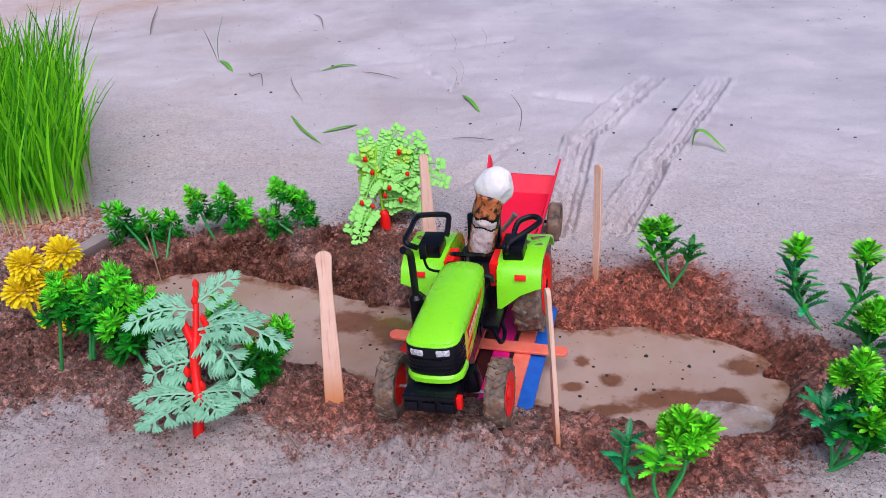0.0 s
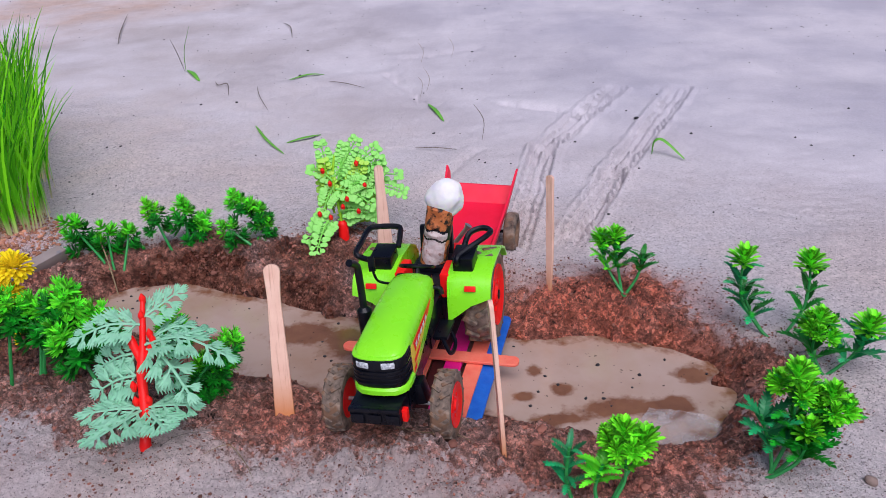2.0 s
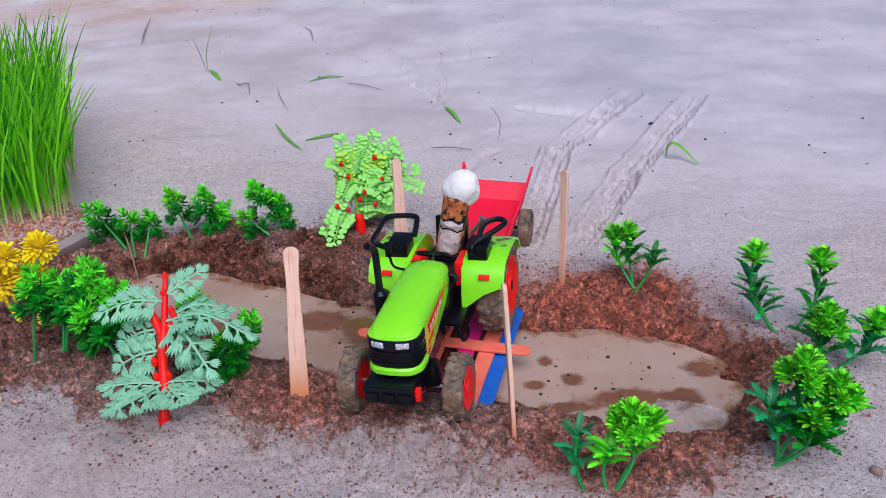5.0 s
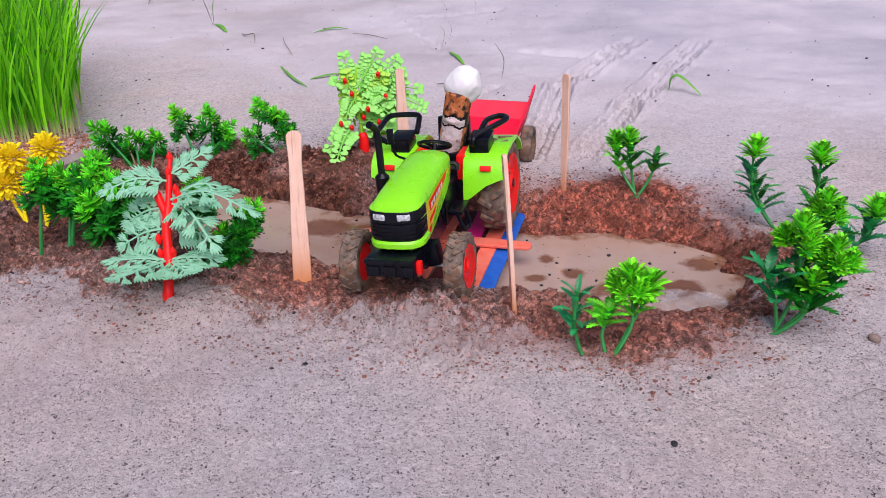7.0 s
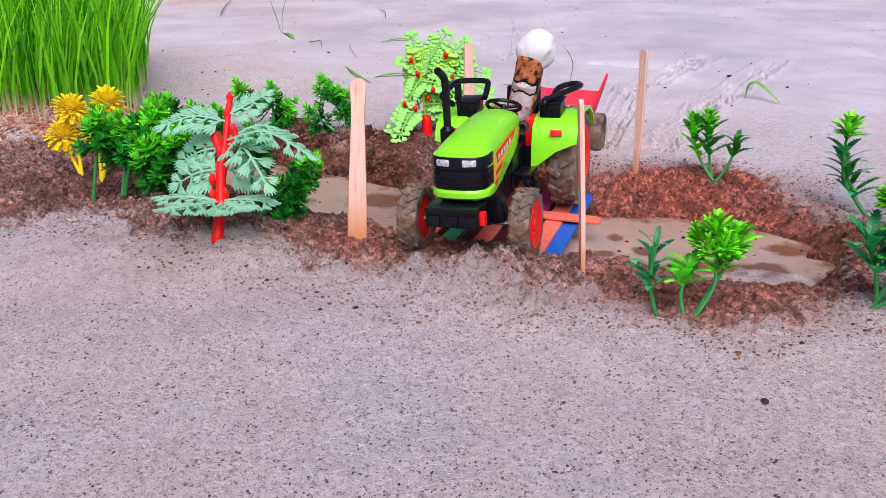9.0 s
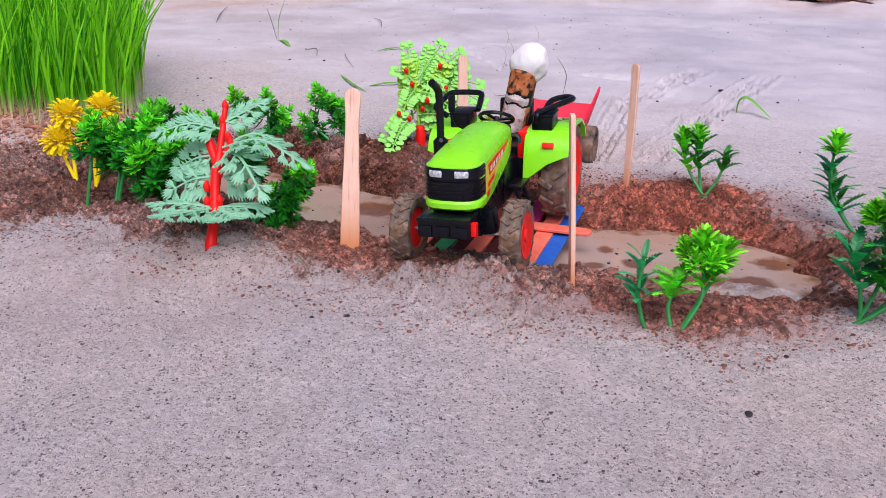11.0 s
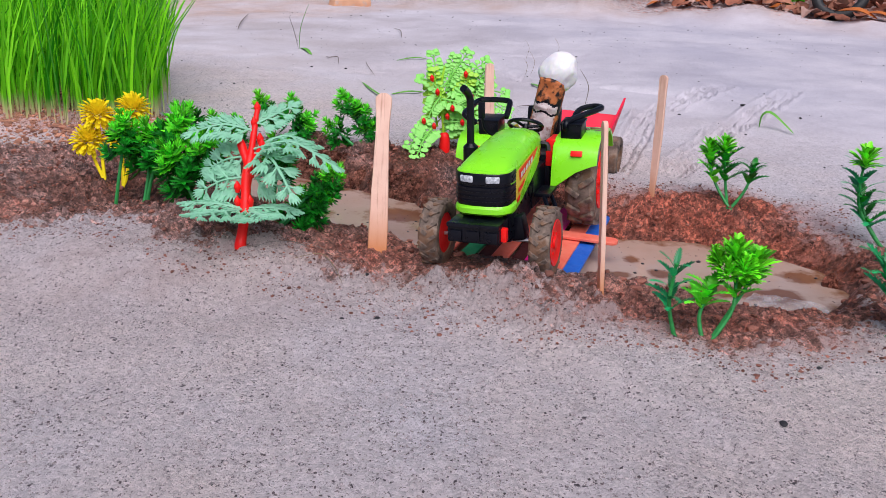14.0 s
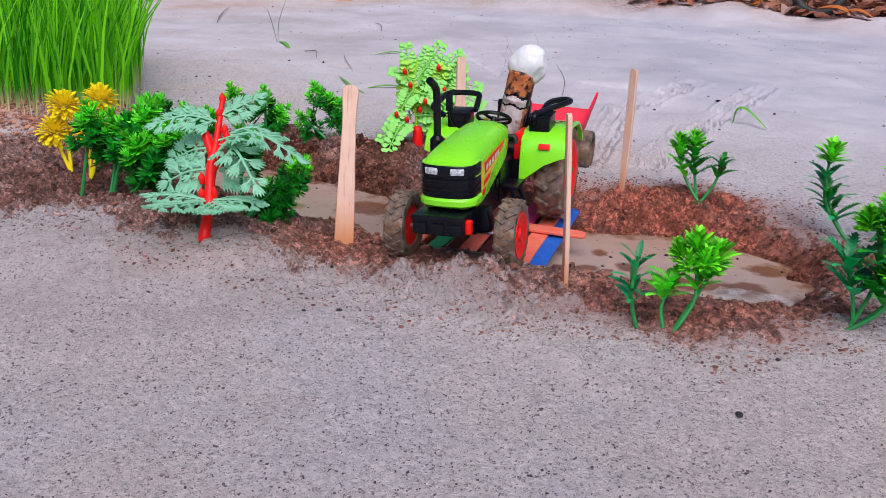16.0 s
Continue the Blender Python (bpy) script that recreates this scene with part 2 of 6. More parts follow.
sand = mix_col(nt, noise_fac(nt, 6, 6, 0.6, 0.38, 0.72), sand, (0.70, 0.655, 0.70))
grain_far, grain_pick = grains(nt, 620, 1.3)
each = nt.nodes.new("ShaderNodeHueSaturation")
nt.links.new(ramp(nt, grain_pick, 0, 1, 0.84, 1.18), each.inputs["Value"])
nt.links.new(sand, each.inputs["Color"])
sand = mix_col(nt, ramp(nt, mask("dry"), 0.0, 0.8, 1.0, 0.25), sand, each.outputs[0])
for scale, share, shade in ((760, 0.66, (0.30, 0.24, 0.245)), (520, 0.88, (0.085, 0.065, 0.075))):
    far, pick = grains(nt, scale, 1.5)
    dark = calc(nt, "MULTIPLY", ramp(nt, far, 0.46, 0.30), ramp(nt, pick, share, share + 0.10))
    sand = mix_col(nt, calc(nt, "MULTIPLY", dark, ramp(nt, mask("dry"), 0.0, 0.8, 1.0, 0.12)), sand, shade)
clay = mix_col(nt, noise_fac(nt, 85, 7, 0.72, 0.38, 0.60), (0.38, 0.120, 0.076), (0.72, 0.365, 0.280))
clay = mix_col(nt, noise_fac(nt, 14, 6, 0.7, 0.46, 0.64), clay, (0.52, 0.37, 0.34))
clay = mix_col(nt, noise_fac(nt, 30, 6, 0.7, 0.54, 0.64), clay, (0.10, 0.034, 0.023))
edge = nt.nodes.new("ShaderNodeMath")
edge.operation = "ADD"
nt.links.new(mask("mud"), edge.inputs[0])
jit = add_node(nt, "ShaderNodeMapRange", To_Min=-0.42, To_Max=0.42)
nt.links.new(noise_fac(nt, 130, 6, 0.7), jit.inputs[0])
nt.links.new(jit.outputs[0], edge.inputs[1])
edge_r = add_node(nt, "ShaderNodeMapRange", From_Min=0.40, From_Max=0.64)
nt.links.new(edge.outputs[0], edge_r.inputs[0])
ground_c = mix_col(nt, edge_r.outputs[0], sand, clay)
ground_c = mix_col(nt, mask("damp"), ground_c, mix_col(nt, noise_fac(nt, 120, 7, 0.72, 0.36, 0.64), (0.40, 0.29, 0.275), (0.66, 0.53, 0.51)))
ground_c = mix_col(nt, mask("wet"), ground_c, mix_col(nt, noise_fac(nt, 80, 6, 0.7, 0.38, 0.62), (0.12, 0.038, 0.024), (0.35, 0.145, 0.098)))
ground_c = mix_col(nt, mask("red"), ground_c, mix_col(nt, noise_fac(nt, 110, 7, 0.75, 0.38, 0.62), (0.78, 0.245, 0.155), (0.42, 0.108, 0.066)))
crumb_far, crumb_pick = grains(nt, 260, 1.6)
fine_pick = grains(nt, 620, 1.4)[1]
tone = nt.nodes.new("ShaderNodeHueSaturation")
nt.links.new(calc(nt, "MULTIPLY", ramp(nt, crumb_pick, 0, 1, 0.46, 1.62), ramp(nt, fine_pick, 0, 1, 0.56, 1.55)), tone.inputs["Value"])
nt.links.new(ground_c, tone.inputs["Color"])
# shade in the clefts between crumbs, painted near-black into the clay colour
gap_shade = calc(nt, "MAXIMUM", calc(nt, "MULTIPLY", ramp(nt, crumb_far, 0.46, 0.66), 0.45), noise_fac(nt, 170, 8, 0.76, 0.575, 0.63))
crumbly = mix_col(nt, gap_shade, tone.outputs[0], (0.020, 0.007, 0.005))
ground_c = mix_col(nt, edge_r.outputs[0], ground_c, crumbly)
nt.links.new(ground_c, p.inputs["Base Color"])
rr = add_node(nt, "ShaderNodeMapRange", To_Min=0.88, To_Max=0.26)
nt.links.new(calc(nt, "MAXIMUM", mask("wet"), calc(nt, "MULTIPLY", mask("mud"), noise_fac(nt, 45, 4, 0.6, 0.4, 0.7))), rr.inputs[0])
nt.links.new(rr.outputs[0], p.inputs["Roughness"])
rough_up = add_node(nt, "ShaderNodeMapRange", To_Min=1.0, To_Max=2.4)
nt.links.new(mask("mud"), rough_up.inputs[0])
relief_h = nt.nodes.new("ShaderNodeMath")
relief_h.operation = "MULTIPLY"
nt.links.new(noise_fac(nt, 310, 8, 0.8, 0, 1), relief_h.inputs[0])
nt.links.new(calc(nt, "MULTIPLY", rough_up.outputs[0], ramp(nt, mask("dry"), 0.0, 0.8, 1.0, 0.40)), relief_h.inputs[1])
bumped(nt, p, calc(nt, "SUBTRACT", calc(nt, "SUBTRACT", relief_h.outputs[0], calc(nt, "MULTIPLY", grain_far, ramp(nt, mask("dry"), 0.0, 0.8, 0.28, 0.10))), calc(nt, "MULTIPLY", crumb_far, calc(nt, "MULTIPLY", mask("mud"), 0.35))), 0.9, 0.0034)

# muddy water: silt clouds in a still, faintly rippled surface
WATER, nt, p = nodes_of("muddy_water")
silt = mix_col(nt, noise_fac(nt, 14, 5, 0.6, 0.42, 0.68), (0.46, 0.335, 0.275), (0.38, 0.245, 0.175))
silt = mix_col(nt, noise_fac(nt, 9, 4, 0.5, 0.50, 0.75), silt, (0.50, 0.375, 0.325))
shallows = calc(nt, "ADD", mask("clear"), ramp(nt, noise_fac(nt, 70, 5, 0.62, 0.25, 0.75), 0, 1, -0.38, 0.38))
silt = mix_col(nt, ramp(nt, shallows, 0.36, 0.72), silt, mix_col(nt, noise_fac(nt, 60, 5, 0.6), (0.25, 0.115, 0.058), (0.17, 0.072, 0.038)))
silt = mix_col(nt, noise_fac(nt, 330, 3, 0.5, 0.70, 0.74), silt, (0.05, 0.035, 0.03))
nt.links.new(silt, p.inputs["Base Color"])
p.inputs["Specular IOR Level"].default_value = 0.8
wr = add_node(nt, "ShaderNodeMapRange", To_Min=0.03, To_Max=0.16)
nt.links.new(noise_fac(nt, 26, 5, 0.6, 0.4, 0.6), wr.inputs[0])
nt.links.new(wr.outputs[0], p.inputs["Roughness"])
bumped(nt, p, noise_fac(nt, 60, 3, 0.5, 0, 1), 0.25, 0.002)

# ---- building helpers ----


def part(name, bm, material, parent, label="", smooth=True):
    me = bpy.data.meshes.new(name)
    bmesh.ops.recalc_face_normals(bm, faces=bm.faces[:])
    bm.to_mesh(me)
    bm.free()
    mats = material if isinstance(material, (list, tuple)) else [material]
    for m in mats:
        me.materials.append(m)
    if smooth:
        me.shade_smooth()
        me.set_sharp_from_angle(angle=radians(38))
    ob = new(name, me)
    ob.parent = parent
    if label:
        ob["label"] = label
    return ob


def thing(name, label, category, at, group="", kind=""):
    ob = new(name)
    ob.empty_display_size = 0.01
    ob.matrix_basis = at if isinstance(at, Matrix) else pose(*at)
    return tagged(ob, label, category, group, kind)


def box(bm, size, at, bevel=0.0006, rot=(0, 0, 0)):
    m = pose(*at, *rot) @ Matrix.Diagonal((*size, 1))
    made = bmesh.ops.create_cube(bm, size=1, matrix=m)["verts"]
    if bevel:
        edges = list({e for v in made for e in v.link_edges})
        bmesh.ops.bevel(bm, geom=edges, offset=bevel, segments=2, affect="EDGES", profile=0.6)


def ring_faces(bm, rings, closed=True, caps=True):
    n = len(rings[0])
    for a, b in zip(rings, rings[1:]):
        for i in range(n if closed else n - 1):
            j = (i + 1) % n
            bm.faces.new((a[i], a[j], b[j], b[i]))
    if caps and closed:
        bm.faces.new(rings[0][::-1])
        bm.faces.new(rings[-1])


def loft(bm, sections, caps=True):
    ring_faces(bm, [[bm.verts.new(p) for p in s] for s in sections], True, caps)


def tube(bm, pts, radius, seg=8, caps=True, flat=1.0):
    """A round bar along pts; radius is one number or one for each point."""
    pts = [Vector(q) for q in pts]
    rad = radius if isinstance(radius, (list, tuple)) else [radius] * len(pts)
    rings, side = [], None
    for i, q in enumerate(pts):
        d = (pts[min(i + 1, len(pts) - 1)] - pts[max(i - 1, 0)]).normalized()
        if side is None:
            side = d.cross(Vector((0, 0, 1)) if abs(d.z) < 0.9 else Vector((1, 0, 0))).normalized()
        side = (side - d * side.dot(d)).normalized()
        up = d.cross(side)
        rings.append([bm.verts.new(q + rad[i] * (side * math.cos(a) + up * math.sin(a) * flat)) for a in (2 * math.pi * k / seg for k in range(seg))])
    ring_faces(bm, rings, True, caps)


def smooth_path(pts, steps=5):
    """A Catmull-Rom line through pts."""
    pts = [Vector(q) for q in pts]
    out = []
    for i in range(len(pts) - 1):
        a, b, c, d = pts[max(i - 1, 0)], pts[i], pts[i + 1], pts[min(i + 2, len(pts) - 1)]
        for k in range(steps):
            t = k / steps
            out.append(0.5 * ((2 * b) + (c - a) * t + (2 * a - 5 * b + 4 * c - d) * t * t + (3 * b - a - 3 * c + d) * t ** 3))
    return out + [pts[-1]]


def lathe(bm, profile, seg, at, axis="Y"):
    """Turns (radius, along) pairs round the axis through at."""
    rings = []
    for r, h in profile:
        ring = []
        for k in range(seg):
            a = 2 * math.pi * k / seg
            c, s = r * math.cos(a), r * math.sin(a)
            q = {"Y": (c, h, s), "Z": (c, s, h), "X": (h, c, s)}[axis]
            ring.append(bm.verts.new(Vector(at) + Vector(q)))
        rings.append(ring)
    ring_faces(bm, rings)


# ---- the ground: one sheet with the pond, its mud banks, the ridge and the wheel tracks pressed into it ----
RNG = np.random.default_rng(7)
LATTICE = RNG.random((256, 256))


def value_noise(x, y, scale):
    x, y = x * scale + 37.3, y * scale + 11.7
    i, j = np.floor(x).astype(int), np.floor(y).astype(int)
    u, v = x - i, y - j
    u, v = u * u * (3 - 2 * u), v * v * (3 - 2 * v)
    g = lambda a, b: LATTICE[a % 256, b % 256]
    return (g(i, j) * (1 - u) + g(i + 1, j) * u) * (1 - v) + (g(i, j + 1) * (1 - u) + g(i + 1, j + 1) * u) * v


def octaves(x, y, scale, n=4, gain=0.55):
    out, amp, total = np.zeros_like(x), 1.0, 0.0
    for k in range(n):
        out += amp * value_noise(x + 3.1 * k, y - 1.7 * k, scale * 2 ** k)
        total += amp
        amp *= gain
    return out / total


def clods(x, y, scale):
    """Rounded lumps, 1 on their tops and 0 in the clefts between them."""
    i, j = np.floor(x * scale), np.floor(y * scale)
    best = np.full(x.shape, 9.0)
    for di in (-1, 0, 1):
        for dj in (-1, 0, 1):
            a, b = (i + di).astype(int), (j + dj).astype(int)
            px, py = a + LATTICE[a % 256, b % 256], b + LATTICE[(a + 91) % 256, (b + 47) % 256]
            best = np.minimum(best, (x * scale - px) ** 2 + (y * scale - py) ** 2)
    return np.clip(1 - 1.3 * best, 0, 1)


def step(v, a, b):
    t = np.clip((v - a) / (b - a), 0, 1)
    return t * t * (3 - 2 * t)


def to_outline(x, y, poly):
    """Signed distance to a closed outline, negative inside."""
    best, inside = np.full(x.shape, 9e9), np.zeros(x.shape, bool)
    for (ax, ay), (bx, by) in zip(poly, poly[1:] + poly[:1]):
        dx, dy = bx - ax, by - ay
        t = np.clip(((x - ax) * dx + (y - ay) * dy) / (dx * dx + dy * dy), 0, 1)
        best = np.minimum(best, np.hypot(x - ax - t * dx, y - ay - t * dy))
        cross = ((ay > y) != (by > y)) & (x < (bx - ax) * (y - ay) / (by - ay + 1e-12) + ax)
        inside ^= cross
    return np.where(inside, -best, best)


def to_line(x, y, a, b):
    dx, dy = b[0] - a[0], b[1] - a[1]
    t = np.clip(((x - a[0]) * dx + (y - a[1]) * dy) / (dx * dx + dy * dy), 0, 1)
    return np.hypot(x - a[0] - t * dx, y - a[1] - t * dy), t


POND = [(-0.225, 0.545), (-0.187, 0.578), (-0.148, 0.583), (-0.113, 0.570), (-0.071, 0.553), (-0.035, 0.541), (0.02, 0.525), (0.07, 0.512), (0.112, 0.502), (0.139, 0.505), (0.168, 0.503),
        (0.188, 0.498), (0.210, 0.489), (0.232, 0.470), (0.238, 0.440), (0.218, 0.400), (0.188, 0.390), (0.157, 0.396), (0.127, 0.402), (0.102, 0.410), (0.06, 0.432), (0.02, 0.440), (-0.013, 0.440), (-0.050, 0.450), (-0.083, 0.466), (-0.12, 0.485), (-0.17, 0.51)]
MUD = [(-0.33, 0.60), (-0.246, 0.608), (-0.202, 0.620), (-0.148, 0.628), (-0.084, 0.632), (-0.021, 0.650), (0.05, 0.60), (0.112, 0.562), (0.154, 0.569), (0.209, 0.575), (0.236, 0.552), (0.252, 0.49),
       (0.292, 0.455), (0.282, 0.408), (0.248, 0.366), (0.202, 0.336), (0.160, 0.316), (0.087, 0.312), (0.035, 0.328), (-0.014, 0.326), (-0.055, 0.346), (-0.085, 0.353), (-0.13, 0.367), (-0.18, 0.374), (-0.25, 0.368), (-0.36, 0.41), (-0.44, 0.50)]
WATER_Z = -0.017
TRACKS = [((0.108, 0.60), (0.146, 0.80), (0.246, 0.99)), ((0.150, 0.60), (0.205, 0.735), (0.320, 0.985))]


def relief(x, y):
    """Height of the ground, and its mud, red clay and wet masks."""
    wob = 0.012 * (octaves(x, y, 30, 4, 0.6) - 0.5)
    pond = to_outline(x, y, POND) + wob
    mud = to_outline(x, y, MUD) + 0.05 * (octaves(x, y, 30, 4) - 0.5) + 0.035 * (octaves(x, y, 9, 2) - 0.5)
    near = step(np.hypot(x - 0.05, y - 0.6), 3.0, 1.2)
    m = step(mud, 0.024, -0.036)
    z = 0.010 * (octaves(x, y, 2.2, 3) - 0.5) * step(np.hypot(x, y - 0.45), 0.2, 0.6)
    z += 0.0085 * (octaves(x, y, 16, 4) - 0.5) * near
    z += 0.0012 * (octaves(x, y, 190, 3, 0.7) - 0.5) * near
    # foreground: two shallow swept ridges in the sand
    swept = np.full(x.shape, 9.0)
    for a, b in (((0.021, 0.333), (0.073, 0.314)), ((0.073, 0.314), (0.123, 0.276)), ((0.123, 0.276), (0.160, 0.239)), ((0.160, 0.239), (0.195, 0.185))):
        swept = np.minimum(swept, to_line(x, y, a, b)[0])
    swept = swept + 0.008 * (octaves(x, y, 30, 3) - 0.5)
    z += 0.0016 * np.exp(-(swept / 0.008) ** 2) - 0.0008 * np.exp(-((swept - 0.018) / 0.009) ** 2)
    # mud: lumpy, slightly raised banks
    lump = octaves(x, y, 75, 4, 0.68) - 0.5
    crumb = np.abs(octaves(x, y, 120, 3, 0.6) - 0.5)
    z += m * (0.0015 + (0.0095 * lump - 0.015 * crumb + 0.002) * step(pond, -0.008, 0.010) + 0.0036 * (octaves(x, y, 210, 2) - 0.5))
    for cx, cy, r, h in ((0.045, 0.362, 0.032, 0.007), (0.12, 0.548, 0.040, 0.0035), (-0.02, 0.60, 0.04, 0.004), (-0.13, 0.425, 0.04, 0.002), (-0.10, 0.60, 0.05, 0.003), (0.16, 0.335, 0.030, 0.003), (0.255, 0.46, 0.03, 0.006)):
        z += h * np.exp(-((x - cx) ** 2 + (y - cy) ** 2) / r ** 2) * m
    z -= 0.0038 * m * step(pond, 0.0, 0.02)
    z += 0.0125 * step(np.hypot((x + 0.15) / 1.9, y - 0.375), 0.075, 0.02) * step(pond, 0.002, 0.03)
    # grass bed: a low crumbly mound
    bed = step(to_outline(x, y, [(-0.62, 0.575), (-0.36, 0.57), (-0.285, 0.585), (-0.262, 0.612), (-0.280, 0.650), (-0.33, 0.69), (-0.62, 0.80)]), 0.012, -0.016)
    z += bed * (0.010 + 0.010 * (octaves(x, y, 85, 3) - 0.5))
    # pond hollow
    z = np.where(pond < 0.03, z * step(pond, -0.01, 0.03) + (1 - step(pond, -0.022, 0.020)) * -0.034, z)
    z += (0.006 * (octaves(x, y, 55, 4, 0.6) - 0.5) - 0.006 * np.abs(octaves(x, y, 95, 3, 0.6) - 0.5) + 0.001) * step(pond, -0.016, -0.004) * step(pond, 0.030, 0.014)
    for cx, cy, r in ((-0.037, 0.515, 0.008), (-0.064, 0.503, 0.006), (-0.043, 0.496, 0.005), (-0.025, 0.532, 0.007), (0.226, 0.452, 0.009), (0.172, 0.497, 0.006)):
        z += 0.017 * np.exp(-((x - cx) ** 2 + 2.2 * (y - cy) ** 2) / r ** 2) * step(octaves(x, y, 130, 3, 0.7), 0.36, 0.58)
    # broken clods all over the banks, down to the water's edge
    broken = m * step(pond, -0.002, 0.010) * (0.16 + 0.84 * step(octaves(x, y, 20, 3), 0.42, 0.62))
    stir = 0.006 * (octaves(x, y, 140, 2) - 0.5)
    z += broken * (0.0078 * clods(x + stir, y - stir, 150) * octaves(x, y, 60, 2) * 1.5 + 0.0046 * clods(x - stir, y + stir, 330) - 0.0048)
    # the bridge lies in a gap of the banks
    bu, bv = (x - 0.040) * 0.981 - (y - 0.409) * 0.196, (x - 0.040) * 0.196 + (y - 0.409) * 0.981
    gap = step(np.abs(bu), 0.056, 0.047) * step(bv, -0.004, 0.012) * step(bv, 0.135, 0.115)
    z = z * (1 - gap) + gap * np.minimum(z, -0.012)
    lip = step(np.abs(bu), 0.062, 0.05) * step(bv, -0.034, -0.020) * step(bv, 0.02, 0.004)
    z = z * (1 - lip) + lip * np.minimum(z, 0.0)
    # wheel tracks with lug prints
    for line in TRACKS:
        for a, b in zip(line, line[1:]):
            d, t = to_line(x, y, a, b)
            run = t * math.dist(a, b)
            on = step(d, 0.014, 0.010) * step(y, 0.58, 0.64) * step(y, 1.02, 0.95)
            z += on * (-0.0050 + 0.0056 * np.sin((run + 0.7 * d) * 2 * math.pi / 0.013) * step(octaves(x, y, 30, 2), 0.35, 0.6) + 0.0022 * np.cos(d * 2 * math.pi / 0.008) + 0.0030 * (octaves(x, y, 110, 3, 0.7) - 0.5)) + 0.0034 * np.exp(-((d - 0.0155) / 0.0030) ** 2) * (0.3 + 0.7 * step(octaves(x, y, 70, 3), 0.35, 0.6)) * step(y, 1.02, 0.95) * step(y, 0.58, 0.64)
    for a, b, w, h in (((-0.032, 1.08), (0.012, 0.98), 0.010, -0.006), ((0.114, 0.945), (0.19, 0.905), 0.010, -0.005), ((-0.02, 1.165), (0.08, 1.20), 0.012, -0.005), ((0.03, 0.70), (0.08, 0.80), 0.008, -0.003)):
        d, t = to_line(x, y, a, b)
        z += (h * np.exp(-(d / (0.7 * w)) ** 2) - 0.22 * h * np.exp(-((d - 1.7 * w) / w) ** 2)) * (0.4 + 0.6 * step(octaves(x, y, 60, 3), 0.35, 0.6))
    # the earth ridge at the far side of the yard
    rim = step(y + 0.25 * x, 1.72, 1.92) * step(y + 0.25 * x, 2.6, 2.1)
    z += rim * (0.020 + 0.05 * (octaves(x, y, 9, 4) - 0.5))
    red = m * np.clip(1.1 * np.exp(-((x - 0.165) ** 2 / 0.10 ** 2 + (y - 0.525) ** 2 / 0.05 ** 2)) + 0.4 * np.exp(-((x - 0.245) ** 2 + (y - 0.455) ** 2) / 0.06 ** 2) + 0.75 * np.exp(-((x - 0.155) ** 2 / 0.065 ** 2 + (y - 0.345) ** 2 / 0.04 ** 2)) + 0.5 * np.exp(-((x + 0.045) ** 2 / 0.035 ** 2 + (y - 0.39) ** 2 / 0.025 ** 2)), 0, 1) * (0.55 + 0.45 * step(octaves(x, y, 40, 3), 0.25, 0.5))
    far_clay = 0.60 * step(y + 0.18 * x + 0.12 * (octaves(x, y, 8, 3) - 0.5), 1.74, 1.98)
    wet = m * step(pond, 0.024, 0.002) * (0.35 + 0.65 * step(octaves(x, y, 45, 3), 0.35, 0.6)) + m * 0.4 * np.exp(-((x - 0.03) ** 2 + (y - 0.40) ** 2) / 0.04 ** 2) + m * 0.75 * np.exp(-((x + 0.23) ** 2 / 0.11 ** 2 + (y - 0.455) ** 2 / 0.045 ** 2)) * step(octaves(x, y, 35, 3), 0.30, 0.55) + m * np.exp(-((x + 0.090) ** 2 / 0.12 ** 2 + (y - 0.590) ** 2 / 0.042 ** 2)) * step(octaves(x, y, 40, 3), 0.30, 0.55)
    tint = m * (0.62 + 0.38 * step(mud, 0.0, -0.05)) * (1 - 0.60 * np.exp(-((x - 0.020) ** 2 / 0.085 ** 2 + (y - 0.352) ** 2 / 0.030 ** 2)))
    return z, np.clip(np.maximum(tint, far_clay), 0, 1), np.clip(red + bed * 0.45, 0, 1), np.clip(wet, 0, 1)


def spaced(dense_from, dense_to, pitch, low, high, growth=1.09, growth_down=1.05):
    mid = list(np.arange(dense_from, dense_to, pitch))
    up, down, d = [], [], pitch
    q = mid[-1]
    while q < high:
        d *= growth
        q += d
        up.append(q)
    q, d = mid[0], pitch
    while q > low:
        d *= growth_down
        q -= d
        down.append(q)
    return np.array(down[::-1] + mid + up)


xs, ys = spaced(-0.32, 0.31, 0.0011, -60, 60, 1.05), spaced(0.27, 0.66, 0.0011, -40, 90, 1.014)
gx, gy = np.meshgrid(xs, ys)
gz, mud_mask, red_mask, wet_mask = relief(gx, gy)
nx, ny = len(xs), len(ys)
idx = np.arange(nx * ny).reshape(ny, nx)
quads = np.stack([idx[:-1, :-1], idx[:-1, 1:], idx[1:, 1:], idx[1:, :-1]], -1).reshape(-1, 4)
me = bpy.data.meshes.new("ground")
me.vertices.add(nx * ny)
me.vertices.foreach_set("co", np.stack([gx, gy, gz], -1).astype(np.float32).ravel())
me.loops.add(quads.size)
me.loops.foreach_set("vertex_index", quads.astype(np.int32).ravel())
me.polygons.add(len(quads))
me.polygons.foreach_set("loop_start", np.arange(0, quads.size, 4, dtype=np.int32))
me.polygons.foreach_set("loop_total", np.full(len(quads), 4, dtype=np.int32))
me.update(calc_edges=True)
# the dry mask marks far sand, which takes the painted sky reflection
far_sand_mask = step(gy + 0.35 * gx + 0.25 * (octaves(gx, gy, 4, 3) - 0.5), 0.60, 1.05) * step(gy, 1.9, 1.7)
